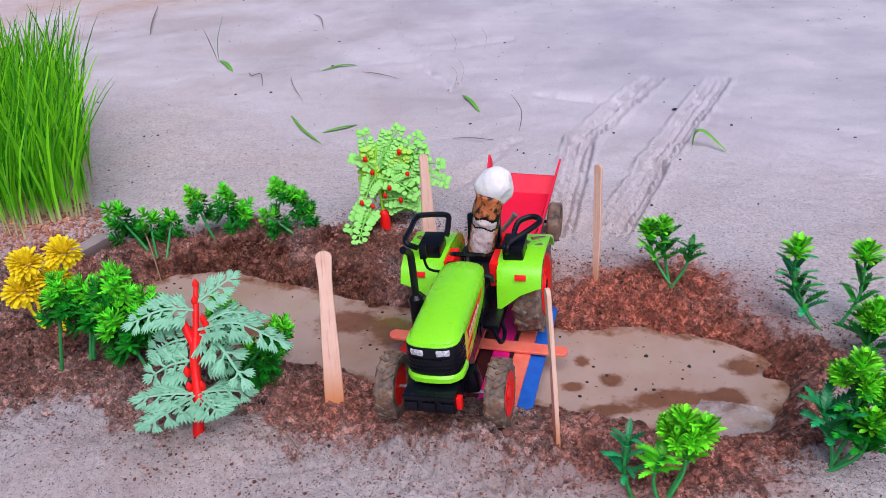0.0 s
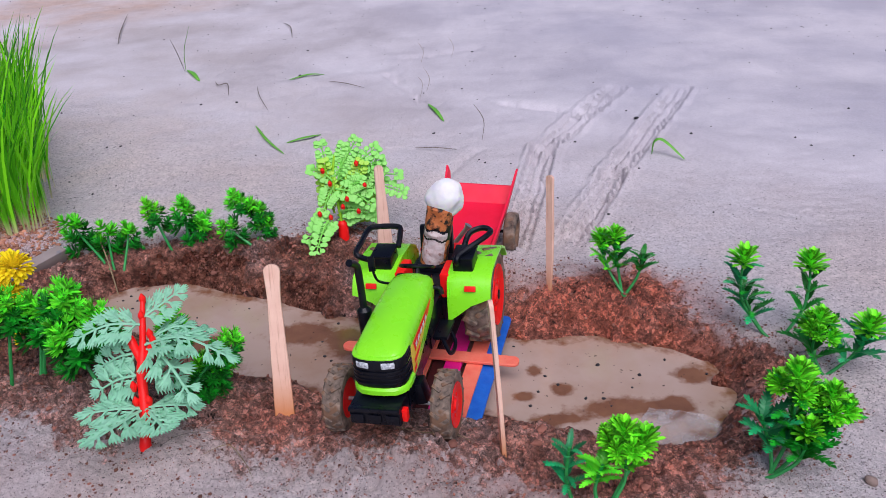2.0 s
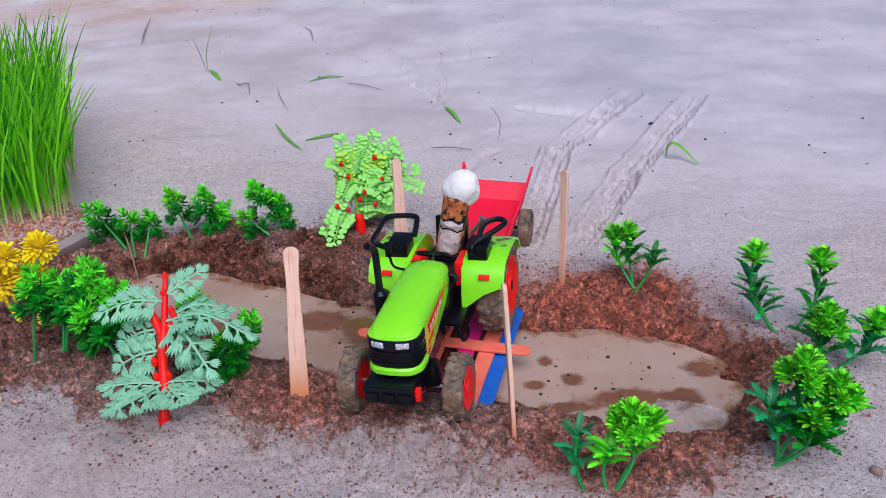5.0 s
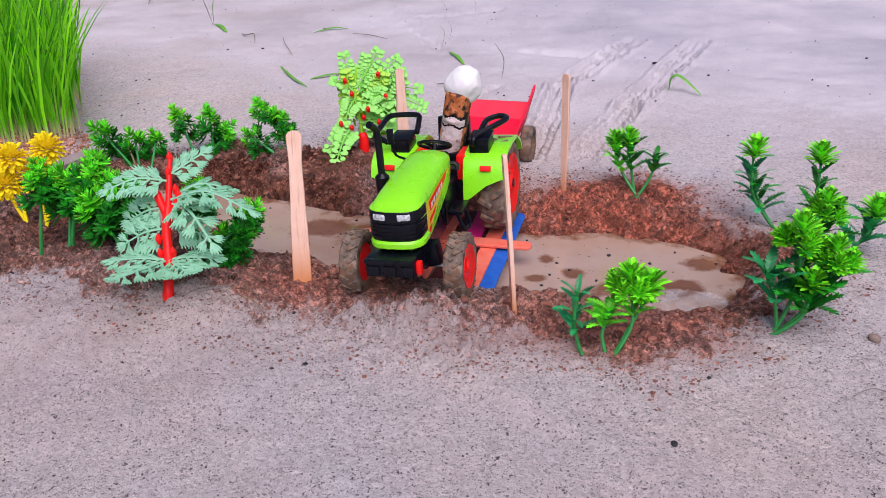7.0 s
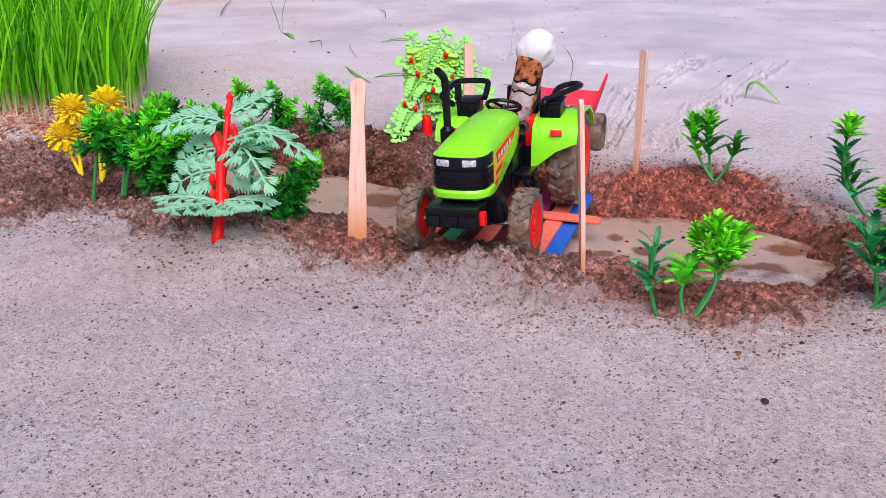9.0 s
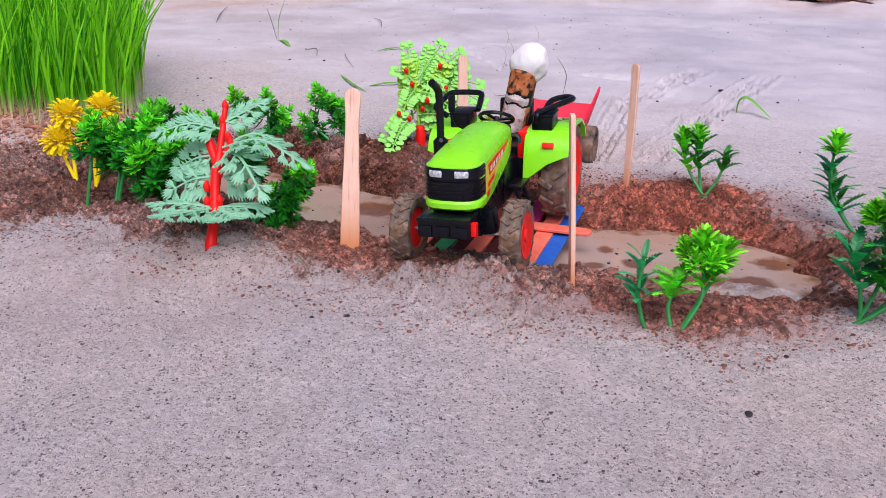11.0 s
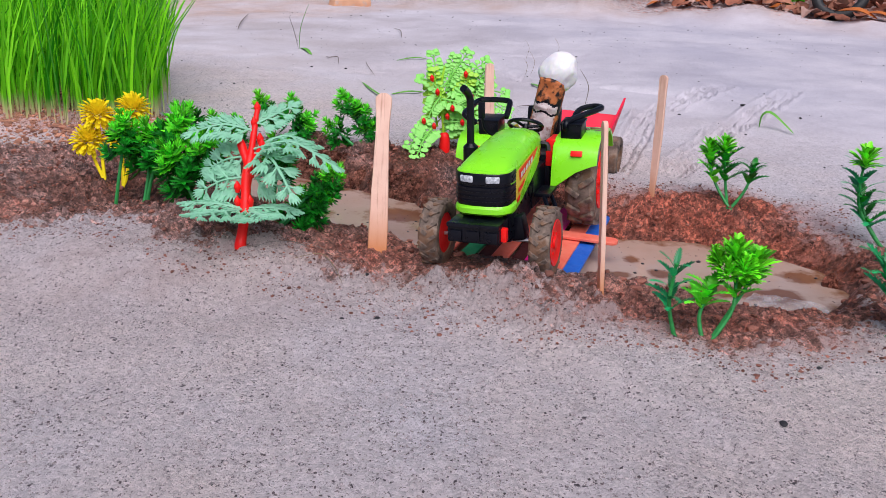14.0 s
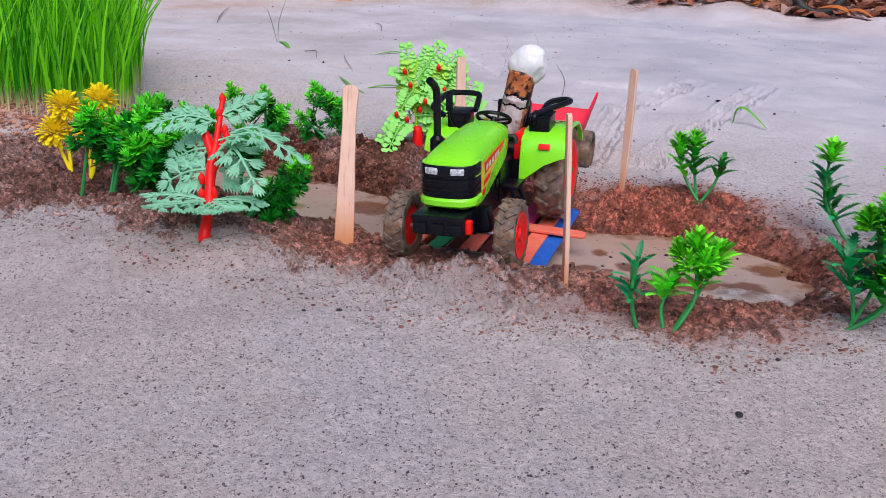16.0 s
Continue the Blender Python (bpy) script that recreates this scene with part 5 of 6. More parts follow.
fo = Vector((-0.0930, 0.3655, ground_z(-0.0930, 0.3655) - 0.003))
FERN_LIFT = 0.012 - fo.z  # foot of the visible trunk over the origin
fern = thing("fern_tree", "sage green plastic fern tree with a bright red trunk", "plastic tree", tuple(fo))


def leant(x, y, z):
    """The whole tree leans away over the pond."""
    return Vector((x - 0.10 * z, y + 0.70 * z, z + FERN_LIFT))


bm = bmesh.new()
tube(bm, [Vector((0, 0, 0))] + smooth_path([leant(*q) for q in ((0, 0, 0), (0.0008, 0, 0.014), (0.0, 0, 0.028), (0.001, 0, 0.040))], 5), [0.0034, 0.0031, 0.0029, 0.0027, 0.0027, 0.0028, 0.0030, 0.0028, 0.0026, 0.0026, 0.0026, 0.0028, 0.0030, 0.0029, 0.0028, 0.0027, 0.0026], 12)
tube(bm, smooth_path([leant(*q) for q in ((0.001, 0, 0.038), (0.0016, 0, 0.050), (0.0022, 0, 0.062))], 5), [0.0024, 0.0022, 0.0020, 0.0018, 0.0018, 0.0019, 0.0017, 0.0016, 0.0015, 0.0014, 0.0012], 10)
tube(bm, smooth_path([leant(*q) for q in ((0, 0, 0.036), (-0.0028, -0.001, 0.042), (-0.0052, -0.002, 0.0475))], 4), [0.0024, 0.0023, 0.0022, 0.0022, 0.0023, 0.0024, 0.0024, 0.0022, 0.0018], 10)
tube(bm, smooth_path([leant(*q) for q in ((0.001, 0, 0.036), (0.0050, -0.001, 0.041), (0.0075, -0.002, 0.045))], 4), [0.0018] * 9, 8)
trunk = part("trunk", bm, RED, fern, "bright red knotty trunk")
for q in ((0.0022, 0.0, 0.063), (0.0016, -0.001, 0.056), (0.0065, -0.003, 0.049), (0.0076, -0.002, 0.046), (-0.0040, -0.002, 0.026), (0.0040, -0.002, 0.020), (-0.0035, -0.001, 0.019), (0.0040, -0.004, 0.015), (0.0028, -0.002, 0.033)):
    q = leant(*q)
    bm = bmesh.new()
    tube(bm, [q + Vector((0, 0, -0.003)), q, q + Vector((0, 0, 0.0010)), q + Vector((0, 0, 0.0034))], [0.0012, 0.0019, 0.0018, 0.0003], 9)
    part("knob", bm, RED, trunk)
UPRIGHT, TILTED, OUTWARD = Vector((0, 0, 1)), Vector((0.15, -0.35, 0.9)).normalized(), Vector((0, -0.8, 0.55)).normalized()
for root, tip, sag, pairs, leaf, facing in (
        # crown
        ((-0.004, 0.036, 0.052), (-0.033, 0.024, 0.052), 0.004, 5, 0.0098, TILTED), ((-0.004, 0.038, 0.055), (0.014, 0.049, 0.064), 0.000, 4, 0.0085, TILTED),
        # the broad frond over the water and its lower branches
        ((-0.001, 0.029, 0.044), (0.043, 0.024, 0.040), 0.008, 6, 0.0112, UPRIGHT), ((0.000, 0.028, 0.042), (0.026, 0.008, 0.028), 0.007, 4, 0.0108, TILTED), ((0.000, 0.032, 0.045), (0.028, 0.040, 0.046), 0.005, 4, 0.0092, UPRIGHT),
        # hanging fronds on the bank side
        ((-0.005, 0.027, 0.040), (-0.026, 0.026, 0.032), 0.002, 4, 0.0102, OUTWARD), ((-0.005, 0.021, 0.030), (-0.027, 0.018, 0.022), 0.002, 4, 0.0102, OUTWARD), ((0.001, 0.022, 0.030), (0.014, 0.026, 0.024), 0.001, 3, 0.0090, OUTWARD),
        # the flat tier near the ground
        ((-0.003, 0.010, 0.0165), (-0.026, 0.002, 0.0200), 0.001, 4, 0.0108, UPRIGHT), ((0.001, 0.011, 0.0165), (0.024, 0.012, 0.0165), 0.001, 4, 0.0104, UPRIGHT),
        ((-0.002, 0.008, 0.0165), (-0.013, -0.022, 0.0230), 0.000, 4, 0.0108, UPRIGHT), ((0.001, 0.009, 0.0165), (0.016, -0.008, 0.0195), 0.000, 4, 0.0104, UPRIGHT)):
    lift = Vector((0, 0, FERN_LIFT))
    fern_frond("frond", fern, Vector(root) + lift, Vector(tip) + lift, sag, pairs, leaf, SAGE, facing, "sage green toothed frond")


# yellow flower sprigs
rng = random.Random(31)
for bx, by, tips in ((-0.230, 0.470, [(-0.240, 0.484, 0.057), (-0.245, 0.478, 0.040)]), (-0.222, 0.478, [(-0.219, 0.493, 0.060), (-0.227, 0.488, 0.042)])):
    z0 = ground_z(bx, by) - 0.002
    flower = thing("yellow_flower", "yellow plastic flower sprig with feathery petals", "flower", (bx, by, z0), "yellow flower sprigs")
    for tx, ty, tz in tips:
        tip = Vector((tx - bx, ty - by, tz - z0 - 0.012))
        bm = bmesh.new()
        d = stem_to(bm, Vector((rng.uniform(-0.002, 0.002), 0, 0)), tip, Vector((0, 0, 0)), 0.0012)
        stalk = part("stem", bm, FLOWER, flower, "yellow stem")
        bm = bmesh.new()
        for k in range(110):
            up_ = 1 - 1.75 * (k + 0.5) / 110
            q = 2.39996 * k + rng.uniform(-0.2, 0.2)
            ring_ = math.sqrt(max(0.0, 1 - up_ * up_))
            out = Vector((ring_ * math.cos(q), ring_ * math.sin(q), up_ + 0.15))
            petal(bm, tip + out * 0.0035, out, Vector((0.1, 0.1, 1)) if abs(up_) < 0.9 else Vector((1, 0, 0)), 0.0085 * rng.uniform(0.85, 1.2), 0.0034)
        part("flower_head", bm, FLOWER, stalk, smooth=False)


# ---- the light green tree with round leaflets and red berries ----
def bead_frond(parent, root, tip, sag, pairs, size, material, label):
    root, tip = Vector(root), Vector(tip)
    bm = bmesh.new()
    line = smooth_path([root, (root + tip) / 2 + Vector((0, 0, sag)), tip], 8)
    tube(bm, line, [0.0009 - 0.0004 * i / (len(line) - 1) for i in range(len(line))], 6)
    face = Vector((0.15, -0.75, 0.65)).normalized()

    def bead(q, r):
        m = Matrix.Translation(q) @ face.to_track_quat("Z", "Y").to_matrix().to_4x4() @ Matrix.Diagonal((r * 1.12, r, r * 0.28, 1))
        bmesh.ops.create_icosphere(bm, subdivisions=1, radius=1, matrix=m)

    for i in range(pairs):
        t = 0.15 + 0.8 * i / (pairs - 1)
        k = min(int(t * (len(line) - 1)), len(line) - 2)
        q, d = line[k], (line[k + 1] - line[k]).normalized()
        s = face.cross(d).normalized()
        for sg in (-1, 1):
            reach = size * (1.4 - 0.9 * t)
            arm = q + (s * sg * 0.8 + d * 0.6) * reach
            tube(bm, [q, arm], 0.0005, 4, False)
            bead(arm, 0.0023)
            if reach > 0.0055:
                bead(q + (arm - q) * 0.55 + d * 0.0024, 0.0020)
                bead(q + (arm - q) * 0.75 - d * 0.0023, 0.0020)
    bead(line[-1], 0.0026)
    return part("frond", bm, material, parent, label)


bo = Vector((-0.0250, 0.6170, -0.0035))
berry = thing("berry_tree", "light green plastic tree with round leaflets and red berries", "plastic tree", tuple(bo))
bm = bmesh.new()
tube(bm, smooth_path([(0, 0, 0), (0, 0, 0.008), (0, 0.001, 0.014), (-0.001, 0.002, 0.020)], 4), [0.0048, 0.0047, 0.0046, 0.0045, 0.0044, 0.0043, 0.0043, 0.0042, 0.0042, 0.0041, 0.0040, 0.0034, 0.0022], 12)
btrunk = part("trunk", bm, RED, berry, "thick red trunk")
bm = bmesh.new()
tube(bm, smooth_path([(-0.001, 0.002, 0.018), (-0.003, 0.005, 0.032), (-0.006, 0.010, 0.052), (-0.004, 0.016, 0.070)], 4), 0.0011, 8)
part("branch", bm, BERRYLEAF_Y, berry, "thin green branch")
upper_fronds = [
    ((-0.008, 0.012, 0.056), (-0.014, 0.016, 0.080), 0.0, 7, 0.0065, BERRYLEAF),
    ((-0.004, 0.012, 0.054), (0.014, 0.018, 0.082), 0.0, 8, 0.0070, BERRYLEAF),
    ((-0.004, 0.012, 0.050), (0.034, 0.014, 0.066), 0.002, 8, 0.0065, BERRYLEAF),
    ((-0.002, 0.012, 0.052), (0.004, 0.018, 0.078), 0.0, 8, 0.0065, BERRYLEAF),
    ((-0.006, 0.008, 0.052), (-0.024, 0.012, 0.060), 0.003, 5, 0.0050, BERRYLEAF),
    ((-0.004, 0.006, 0.046), (0.026, -0.002, 0.034), 0.004, 8, 0.0070, BERRYLEAF),
    ((-0.005, 0.006, 0.048), (-0.014, -0.004, 0.030), 0.002, 7, 0.0065, BERRYLEAF),
    ((0.004, 0.008, 0.048), (0.018, 0.004, 0.052), 0.0, 7, 0.0070, BERRYLEAF),
]
side_fronds = [
    ((0.006, 0.008, 0.044), (0.049, 0.018, 0.036), 0.006, 8, 0.0085, BERRYLEAF),
    ((0.010, 0.010, 0.048), (0.046, 0.022, 0.050), 0.004, 7, 0.0060, BERRYLEAF),
    ((-0.002, 0.003, 0.028), (0.028, 0.002, 0.022), 0.004, 8, 0.0060, BERRYLEAF),
    ((-0.008, 0.000, 0.026), (-0.018, -0.026, 0.006), 0.004, 8, 0.0080, BERRYLEAF),
    ((-0.008, 0.000, 0.026), (-0.026, -0.014, 0.010), 0.004, 7, 0.0075, BERRYLEAF),
    ((-0.004, 0.012, 0.030), (0.012, 0.020, 0.060), 0.0, 9, 0.0090, BERRYLEAF_Y),
    ((-0.008, 0.012, 0.022), (-0.016, 0.020, 0.056), 0.0, 9, 0.0085, BERRYLEAF_Y),
    ((-0.002, 0.014, 0.022), (0.026, 0.022, 0.044), 0.0, 9, 0.0090, BERRYLEAF_Y),
]
inner_fronds = [
    ((-0.006, 0.012, 0.020), (0.026, 0.016, 0.018), 0.002, 9, 0.0080, BERRYLEAF_Y),
    ((-0.006, 0.012, 0.034), (0.024, 0.018, 0.034), 0.002, 9, 0.0090, BERRYLEAF_Y),
    ((0.000, 0.012, 0.055), (0.030, 0.016, 0.076), 0.0, 8, 0.0070, BERRYLEAF),
    ((0.000, 0.012, 0.040), (0.034, 0.014, 0.060), 0.0, 9, 0.0085, BERRYLEAF),
    ((-0.006, 0.008, 0.030), (-0.012, 0.010, 0.068), 0.0, 9, 0.0060, BERRYLEAF_Y),
    ((-0.004, 0.004, 0.020), (0.024, 0.004, 0.027), 0.002, 8, 0.0070, BERRYLEAF),
    ((0.000, 0.010, 0.026), (0.018, 0.010, 0.066), 0.0, 10, 0.0085, BERRYLEAF_Y),
    ((0.008, 0.012, 0.030), (0.030, 0.012, 0.070), 0.0, 10, 0.0075, BERRYLEAF),
]
for root, tip, sag, pairs, size, mat_ in upper_fronds + side_fronds + inner_fronds:
    bead_frond(berry, root, tip, sag, pairs, size, mat_, "light green frond of round leaflets")
for q in ((-0.012, 0.004, 0.062), (-0.007, 0.002, 0.052), (0.014, 0.008, 0.066), (0.020, 0.002, 0.050), (0.006, -0.003, 0.041), (0.002, -0.002, 0.034), (0.014, -0.002, 0.030), (-0.016, -0.006, 0.030), (-0.008, -0.004, 0.026)):
    bm = bmesh.new()
    tube(bm, [Vector(q) + Vector((0, 0.003, -0.003)), Vector(q) + Vector((0, 0, -0.0006)), Vector(q) + Vector((0, -0.0006, 0.0012)), Vector(q) + Vector((0, -0.001, 0.003))], [0.0008, 0.0018, 0.0017, 0.0003], 8)
    part("berry", bm, RED, btrunk, "red berry")

# ---- the stand of real grass: far too many blades to count ----
rng = np.random.default_rng(5)
verts, faces = [], []
for n in range(3300):
    x, y = rng.uniform(-0.60, -0.265), rng.uniform(0.590, 0.86)
    edge = -0.280 - 0.52 * max(0.0, y - 0.645) - 0.035 * max(0.0, 0.620 - y) / 0.03
    stray = 0.012 * rng.random() ** 2 if rng.random() < 0.5 else 0.0
    if x > edge + stray or (y < 0.61 and rng.random() < 0.6):
        continue
    z = 0.008
    h, w = rng.uniform(0.085, 0.150) * (0.75 if rng.random() < 0.2 else 1), rng.uniform(0.0013, 0.0028)
    a, b = rng.uniform(0, 2 * math.pi), rng.normal(1.3, 0.8)
    lx, ly = 0.16 * h * math.cos(a) + 0.012 * b, 0.16 * h * math.sin(a)
    f = rng.uniform(0, math.pi)
    sx, sy = math.cos(f) * w / 2, math.sin(f) * w / 2
    k = len(verts)
    for t, wide in ((0, 0.75), (0.3, 1.0), (0.65, 0.85), (0.88, 0.5)):
        q = (x + lx * t ** 2, y + ly * t ** 2, z + h * t * (1 - 0.06 * t))
        verts += [(q[0] - sx * wide, q[1] - sy * wide, q[2]), (q[0] + sx * wide, q[1] + sy * wide, q[2])]
    verts.append((x + lx, y + ly, z + h * 0.94))
    faces += [(k, k + 1, k + 3, k + 2), (k + 2, k + 3, k + 5, k + 4), (k + 4, k + 5, k + 7, k + 6), (k + 6, k + 7, k + 8)]
me = bpy.data.meshes.new("grass")
me.from_pydata(verts, [], faces)
me.materials.append(GRASS)
grass = tagged(new("grass", me), "tall fresh green grass growing thickly from crumbly soil", "grass", kind="stuff")


# ---- crumbs of clay and sand, scattered without number ----
def scatter(name, label, spots, material, rng, category="clods", rugged=False):
    base = bmesh.new()
    bmesh.ops.create_icosphere(base, subdivisions=1, radius=1)
    bv = np.array([v.co[:] for v in base.verts])
    bf = np.array([[v.index for v in f.verts] for f in base.faces])
    base.free()
    all_v, all_f = [], []
    for n, (x, y, r) in enumerate(spots):
        d = 1 + rng.uniform(-0.32, 0.32, (len(bv), 1))
        sc = np.array([r * rng.uniform(0.8, 1.4), r * rng.uniform(0.8, 1.3), r * rng.uniform(0.5, 0.9)])
        all_v.append(bv * d * sc + np.array([x, y, SPOT_Z[n] + r * 0.15]))
        all_f.append(bf + n * len(bv))
    me = bpy.data.meshes.new(name)
    me.from_pydata(np.concatenate(all_v).tolist(), [], np.concatenate(all_f).tolist())
    me.materials.append(material)
    if not rugged:
        me.shade_smooth()
    return tagged(new(name, me), label, category, kind="stuff")


def spots_in(count, x0, x1, y0, y1, keep, small, large, rng):
    x, y = rng.uniform(x0, x1, count), rng.uniform(y0, y1, count)
    z, m, r, w = relief(x, y)
    ok = keep(x, y, z, m)
    size = small + (large - small) * rng.random(count) ** 4
    return list(zip(x[ok], y[ok], size[ok])), z[ok]


rng = np.random.default_rng(11)
spots, SPOT_Z = spots_in(16000, -0.40, 0.30, 0.29, 0.66, lambda x, y, z, m: (m > 0.5) & (z > -0.010), 0.0004, 0.0016, rng)
scatter("mud_clods", "crumbly brown mud clods on the pond banks", spots, CLAY, rng)
spots, SPOT_Z = spots_in(2600, -0.40, 0.30, 0.29, 0.66, lambda x, y, z, m: (m > 0.45) & (z > -0.012) & (octaves(x, y, 22, 3) > 0.50), 0.0009, 0.0030, rng)
scatter("clay_lumps", "chunky broken lumps of red-brown clay on the banks", spots, CLAY, rng, rugged=True)
spots, SPOT_Z = spots_in(26000, -0.40, 0.30, 0.28, 0.66, lambda x, y, z, m: (m > 0.02) & (m < 0.55) & (z > -0.008), 0.0003, 0.0010, rng)
scatter("mud_crumbs", "small brown mud crumbs spilled over the sand", spots, CLAY, rng, rugged=True)
spots, SPOT_Z = spots_in(13000, -0.60, -0.25, 0.50, 0.72, lambda x, y, z, m: (to_outline(x, y, [(-0.62, 0.555), (-0.34, 0.55), (-0.272, 0.578), (-0.256, 0.615), (-0.277, 0.655), (-0.33, 0.70), (-0.62, 0.80)]) < 0), 0.0006, 0.0026, rng)
scatter("soil_crumbs", "reddish crumbly soil round the grass roots", spots, SOIL, rng, rugged=True)
island_variation(CLAY, 0.55)
island_variation(SOIL, 0.4)
GRIT = surface("sand_grit", (0.46, 0.395, 0.395), (0.36, 0.305, 0.305), 200, 0.9, 1.0, 0.3)
island_variation(GRIT, 0.2)
spots, SPOT_Z = spots_in(10000, -0.34, 0.40, 0.13, 0.46, lambda x, y, z, m: m < 0.4, 0.00035, 0.0008, rng)
scatter("sand_grit", "coarse pale sand grains on the ground", spots, GRIT, rng, "sand")
BASALT = surface("dark_grit", (0.060, 0.046, 0.050), (0.15, 0.115, 0.12), 200, 0.8, 0.95, 0.3)
island_variation(BASALT, 0.4)
spots, SPOT_Z = spots_in(13000, -0.34, 0.40, 0.13, 0.46, lambda x, y, z, m: (m < 0.4) & (octaves(x, y, 25, 3) > 0.36), 0.00026, 0.00058, rng)
scatter("dark_grit", "dark mineral grains mixed into the sand", spots, BASALT, rng, "sand")
spots, SPOT_Z = spots_in(1000, -0.9, 0.9, 0.30, 1.7, lambda x, y, z, m: m < 0.5, 0.0005, 0.0016, rng)
scatter("dark_specks", "small dark specks of litter on the sand", spots, DARK, rng, "litter")
spots = []
for n in range(160):
    x, y = rng.uniform(-0.2, 0.23), rng.uniform(0.39, 0.58)
    if to_outline(np.array([x]), np.array([y]), POND)[0] < -0.008:
        spots.append((x, y, rng.uniform(0.0004, 0.0013)))
SPOT_Z = np.full(len(spots), WATER_Z)
scatter("floating_specks", "dark specks floating on the muddy water", spots, DARK, rng, "litter")

# ---- loose blades, twigs and chips on the sand ----


def strip(name, label, category, pts, width, material, flat=0.12, lift=0.002, group=""):
    """A fallen blade or twig through ground points, a little clear of the sand in its middle."""
    n = len(pts)
    line = []
    for i, (x, y, *up) in enumerate(pts):
        line.append(Vector((x, y, ground_z(x, y) + 0.0006 + (up[0] if up else lift * math.sin(math.pi * i / (n - 1))))))
    o = line[0].copy()
    line = smooth_path([q - o for q in line], 5)
    bm = bmesh.new()
    tube(bm, line, [width * 0.62 * (0.15 + 0.7 * math.sin(math.pi * (0.08 + 0.88 * i / (len(line) - 1)))) * 0.5 for i in range(len(line))], 6, True, flat)
    ob = part(name, bm, material, None)
    ob.matrix_basis = Matrix.Translation(o)
    return tagged(ob, label, category, group)


BL, TW = "fallen grass blades", "dry twigs on the sand"
for pts, w in (([(-0.118, 0.839), (-0.100, 0.846), (-0.086, 0.862)], 0.006), ([(-0.164, 0.894), (-0.140, 0.845), (-0.114, 0.806)], 0.004), ([(0.024, 0.960), (0.035, 0.925), (0.044, 0.900)], 0.006), ([(-0.164, 1.075), (-0.140, 1.085), (-0.122, 1.098)], 0.006), ([(-0.318, 1.135), (-0.300, 1.105), (-0.284, 1.078)], 0.008)):
    strip("grass_blade", "single green grass blade lying on the sand", "grass blade", pts, w * 1.5, FALLEN, 0.3, group=BL)
strip("grass_blade", "bent green grass leaf standing from the sand", "grass blade", [(0.248, 0.780, 0.0), (0.250, 0.782, 0.012), (0.258, 0.778, 0.014), (0.276, 0.766, 0.001)], 0.0095, FALLEN, 0.35, group=BL)
strip("grass_blade", "green grass blade standing in the sand", "grass blade", [(-0.315, 1.120, 0.0), (-0.312, 1.120, 0.030), (-0.300, 1.122, 0.062)], 0.006, FALLEN, group=BL)
strip("grass_blade", "dull green grass blade standing in the sand", "grass blade", [(-0.318, 1.125, 0.0), (-0.324, 1.125, 0.025), (-0.330, 1.124, 0.045)], 0.005, TWIG, group=BL)
far_twigs = [
    ([(-0.11, 1.063), (-0.085, 1.044), (-0.059, 1.029)], 0.004),
    ([(-0.479, 1.294), (-0.500, 1.36), (-0.545, 1.505)], 0.006),
    ([(-0.199, 1.046), (-0.185, 1.0), (-0.164, 0.953)], 0.003),
    ([(-0.262, 1.076), (-0.250, 1.05), (-0.240, 1.055), (-0.227, 1.012)], 0.005),
    ([(0.018, 0.815), (0.040, 0.802), (0.061, 0.805)], 0.004),
    ([(-0.24, 1.399), (-0.22, 1.36), (-0.205, 1.298)], 0.005),
]
near_twigs = [
    ([(-0.05, 0.37), (-0.065, 0.376), (-0.078, 0.372), (-0.085, 0.366)], 0.0012),
    ([(-0.045, 0.378), (-0.056, 0.382), (-0.066, 0.380)], 0.0010),
    ([(0.245, 0.300), (0.256, 0.304), (0.268, 0.301)], 0.0018),
]
for pts, w in far_twigs + near_twigs:
    strip("twig", "thin dry brown twig on the sand", "twig", pts, w * 0.6, TWIG, 0.8, 0.003, TW)
strip("straw", "pale straw leaning out of the far bank", "straw", [(-0.190, 0.560, 0.0), (-0.205, 0.585, 0.006), (-0.218, 0.605, 0.012)], 0.0024, STRAW, 0.8)
strip("straw", "thin pale straw lying over the bank beside the fern tree", "straw", [(-0.062, 0.362), (-0.050, 0.368, 0.0012), (-0.040, 0.360, 0.001), (-0.034, 0.352)], 0.0011, STRAW, 0.8)
strip("straw", "thin pale straw lying along the lip of the mud mound", "straw", [(0.036, 0.392), (0.052, 0.386, 0.0012), (0.068, 0.385, 0.0012), (0.080, 0.378)], 0.0011, STRAW, 0.8)
for x, y in ((0.012, 0.99), (0.02, 1.0), (0.005, 1.13), (0.045, 1.15)):
    strip("weed_stalk", "thin dry weed stalk standing in the sand", "weed", [(x, y, 0.0), (x + 0.004, y, 0.016), (x - 0.003, y + 0.004, 0.028)], 0.0010, STRAW, 0.8, group="dry weed stalks")
strip("weed_stalk", "thin dry weed stalk standing in the sand", "weed", [(0.086, 0.83, 0.0), (0.088, 0.832, 0.02), (0.078, 0.836, 0.036)], 0.0022, TWIG, 0.8, group="dry weed stalks")
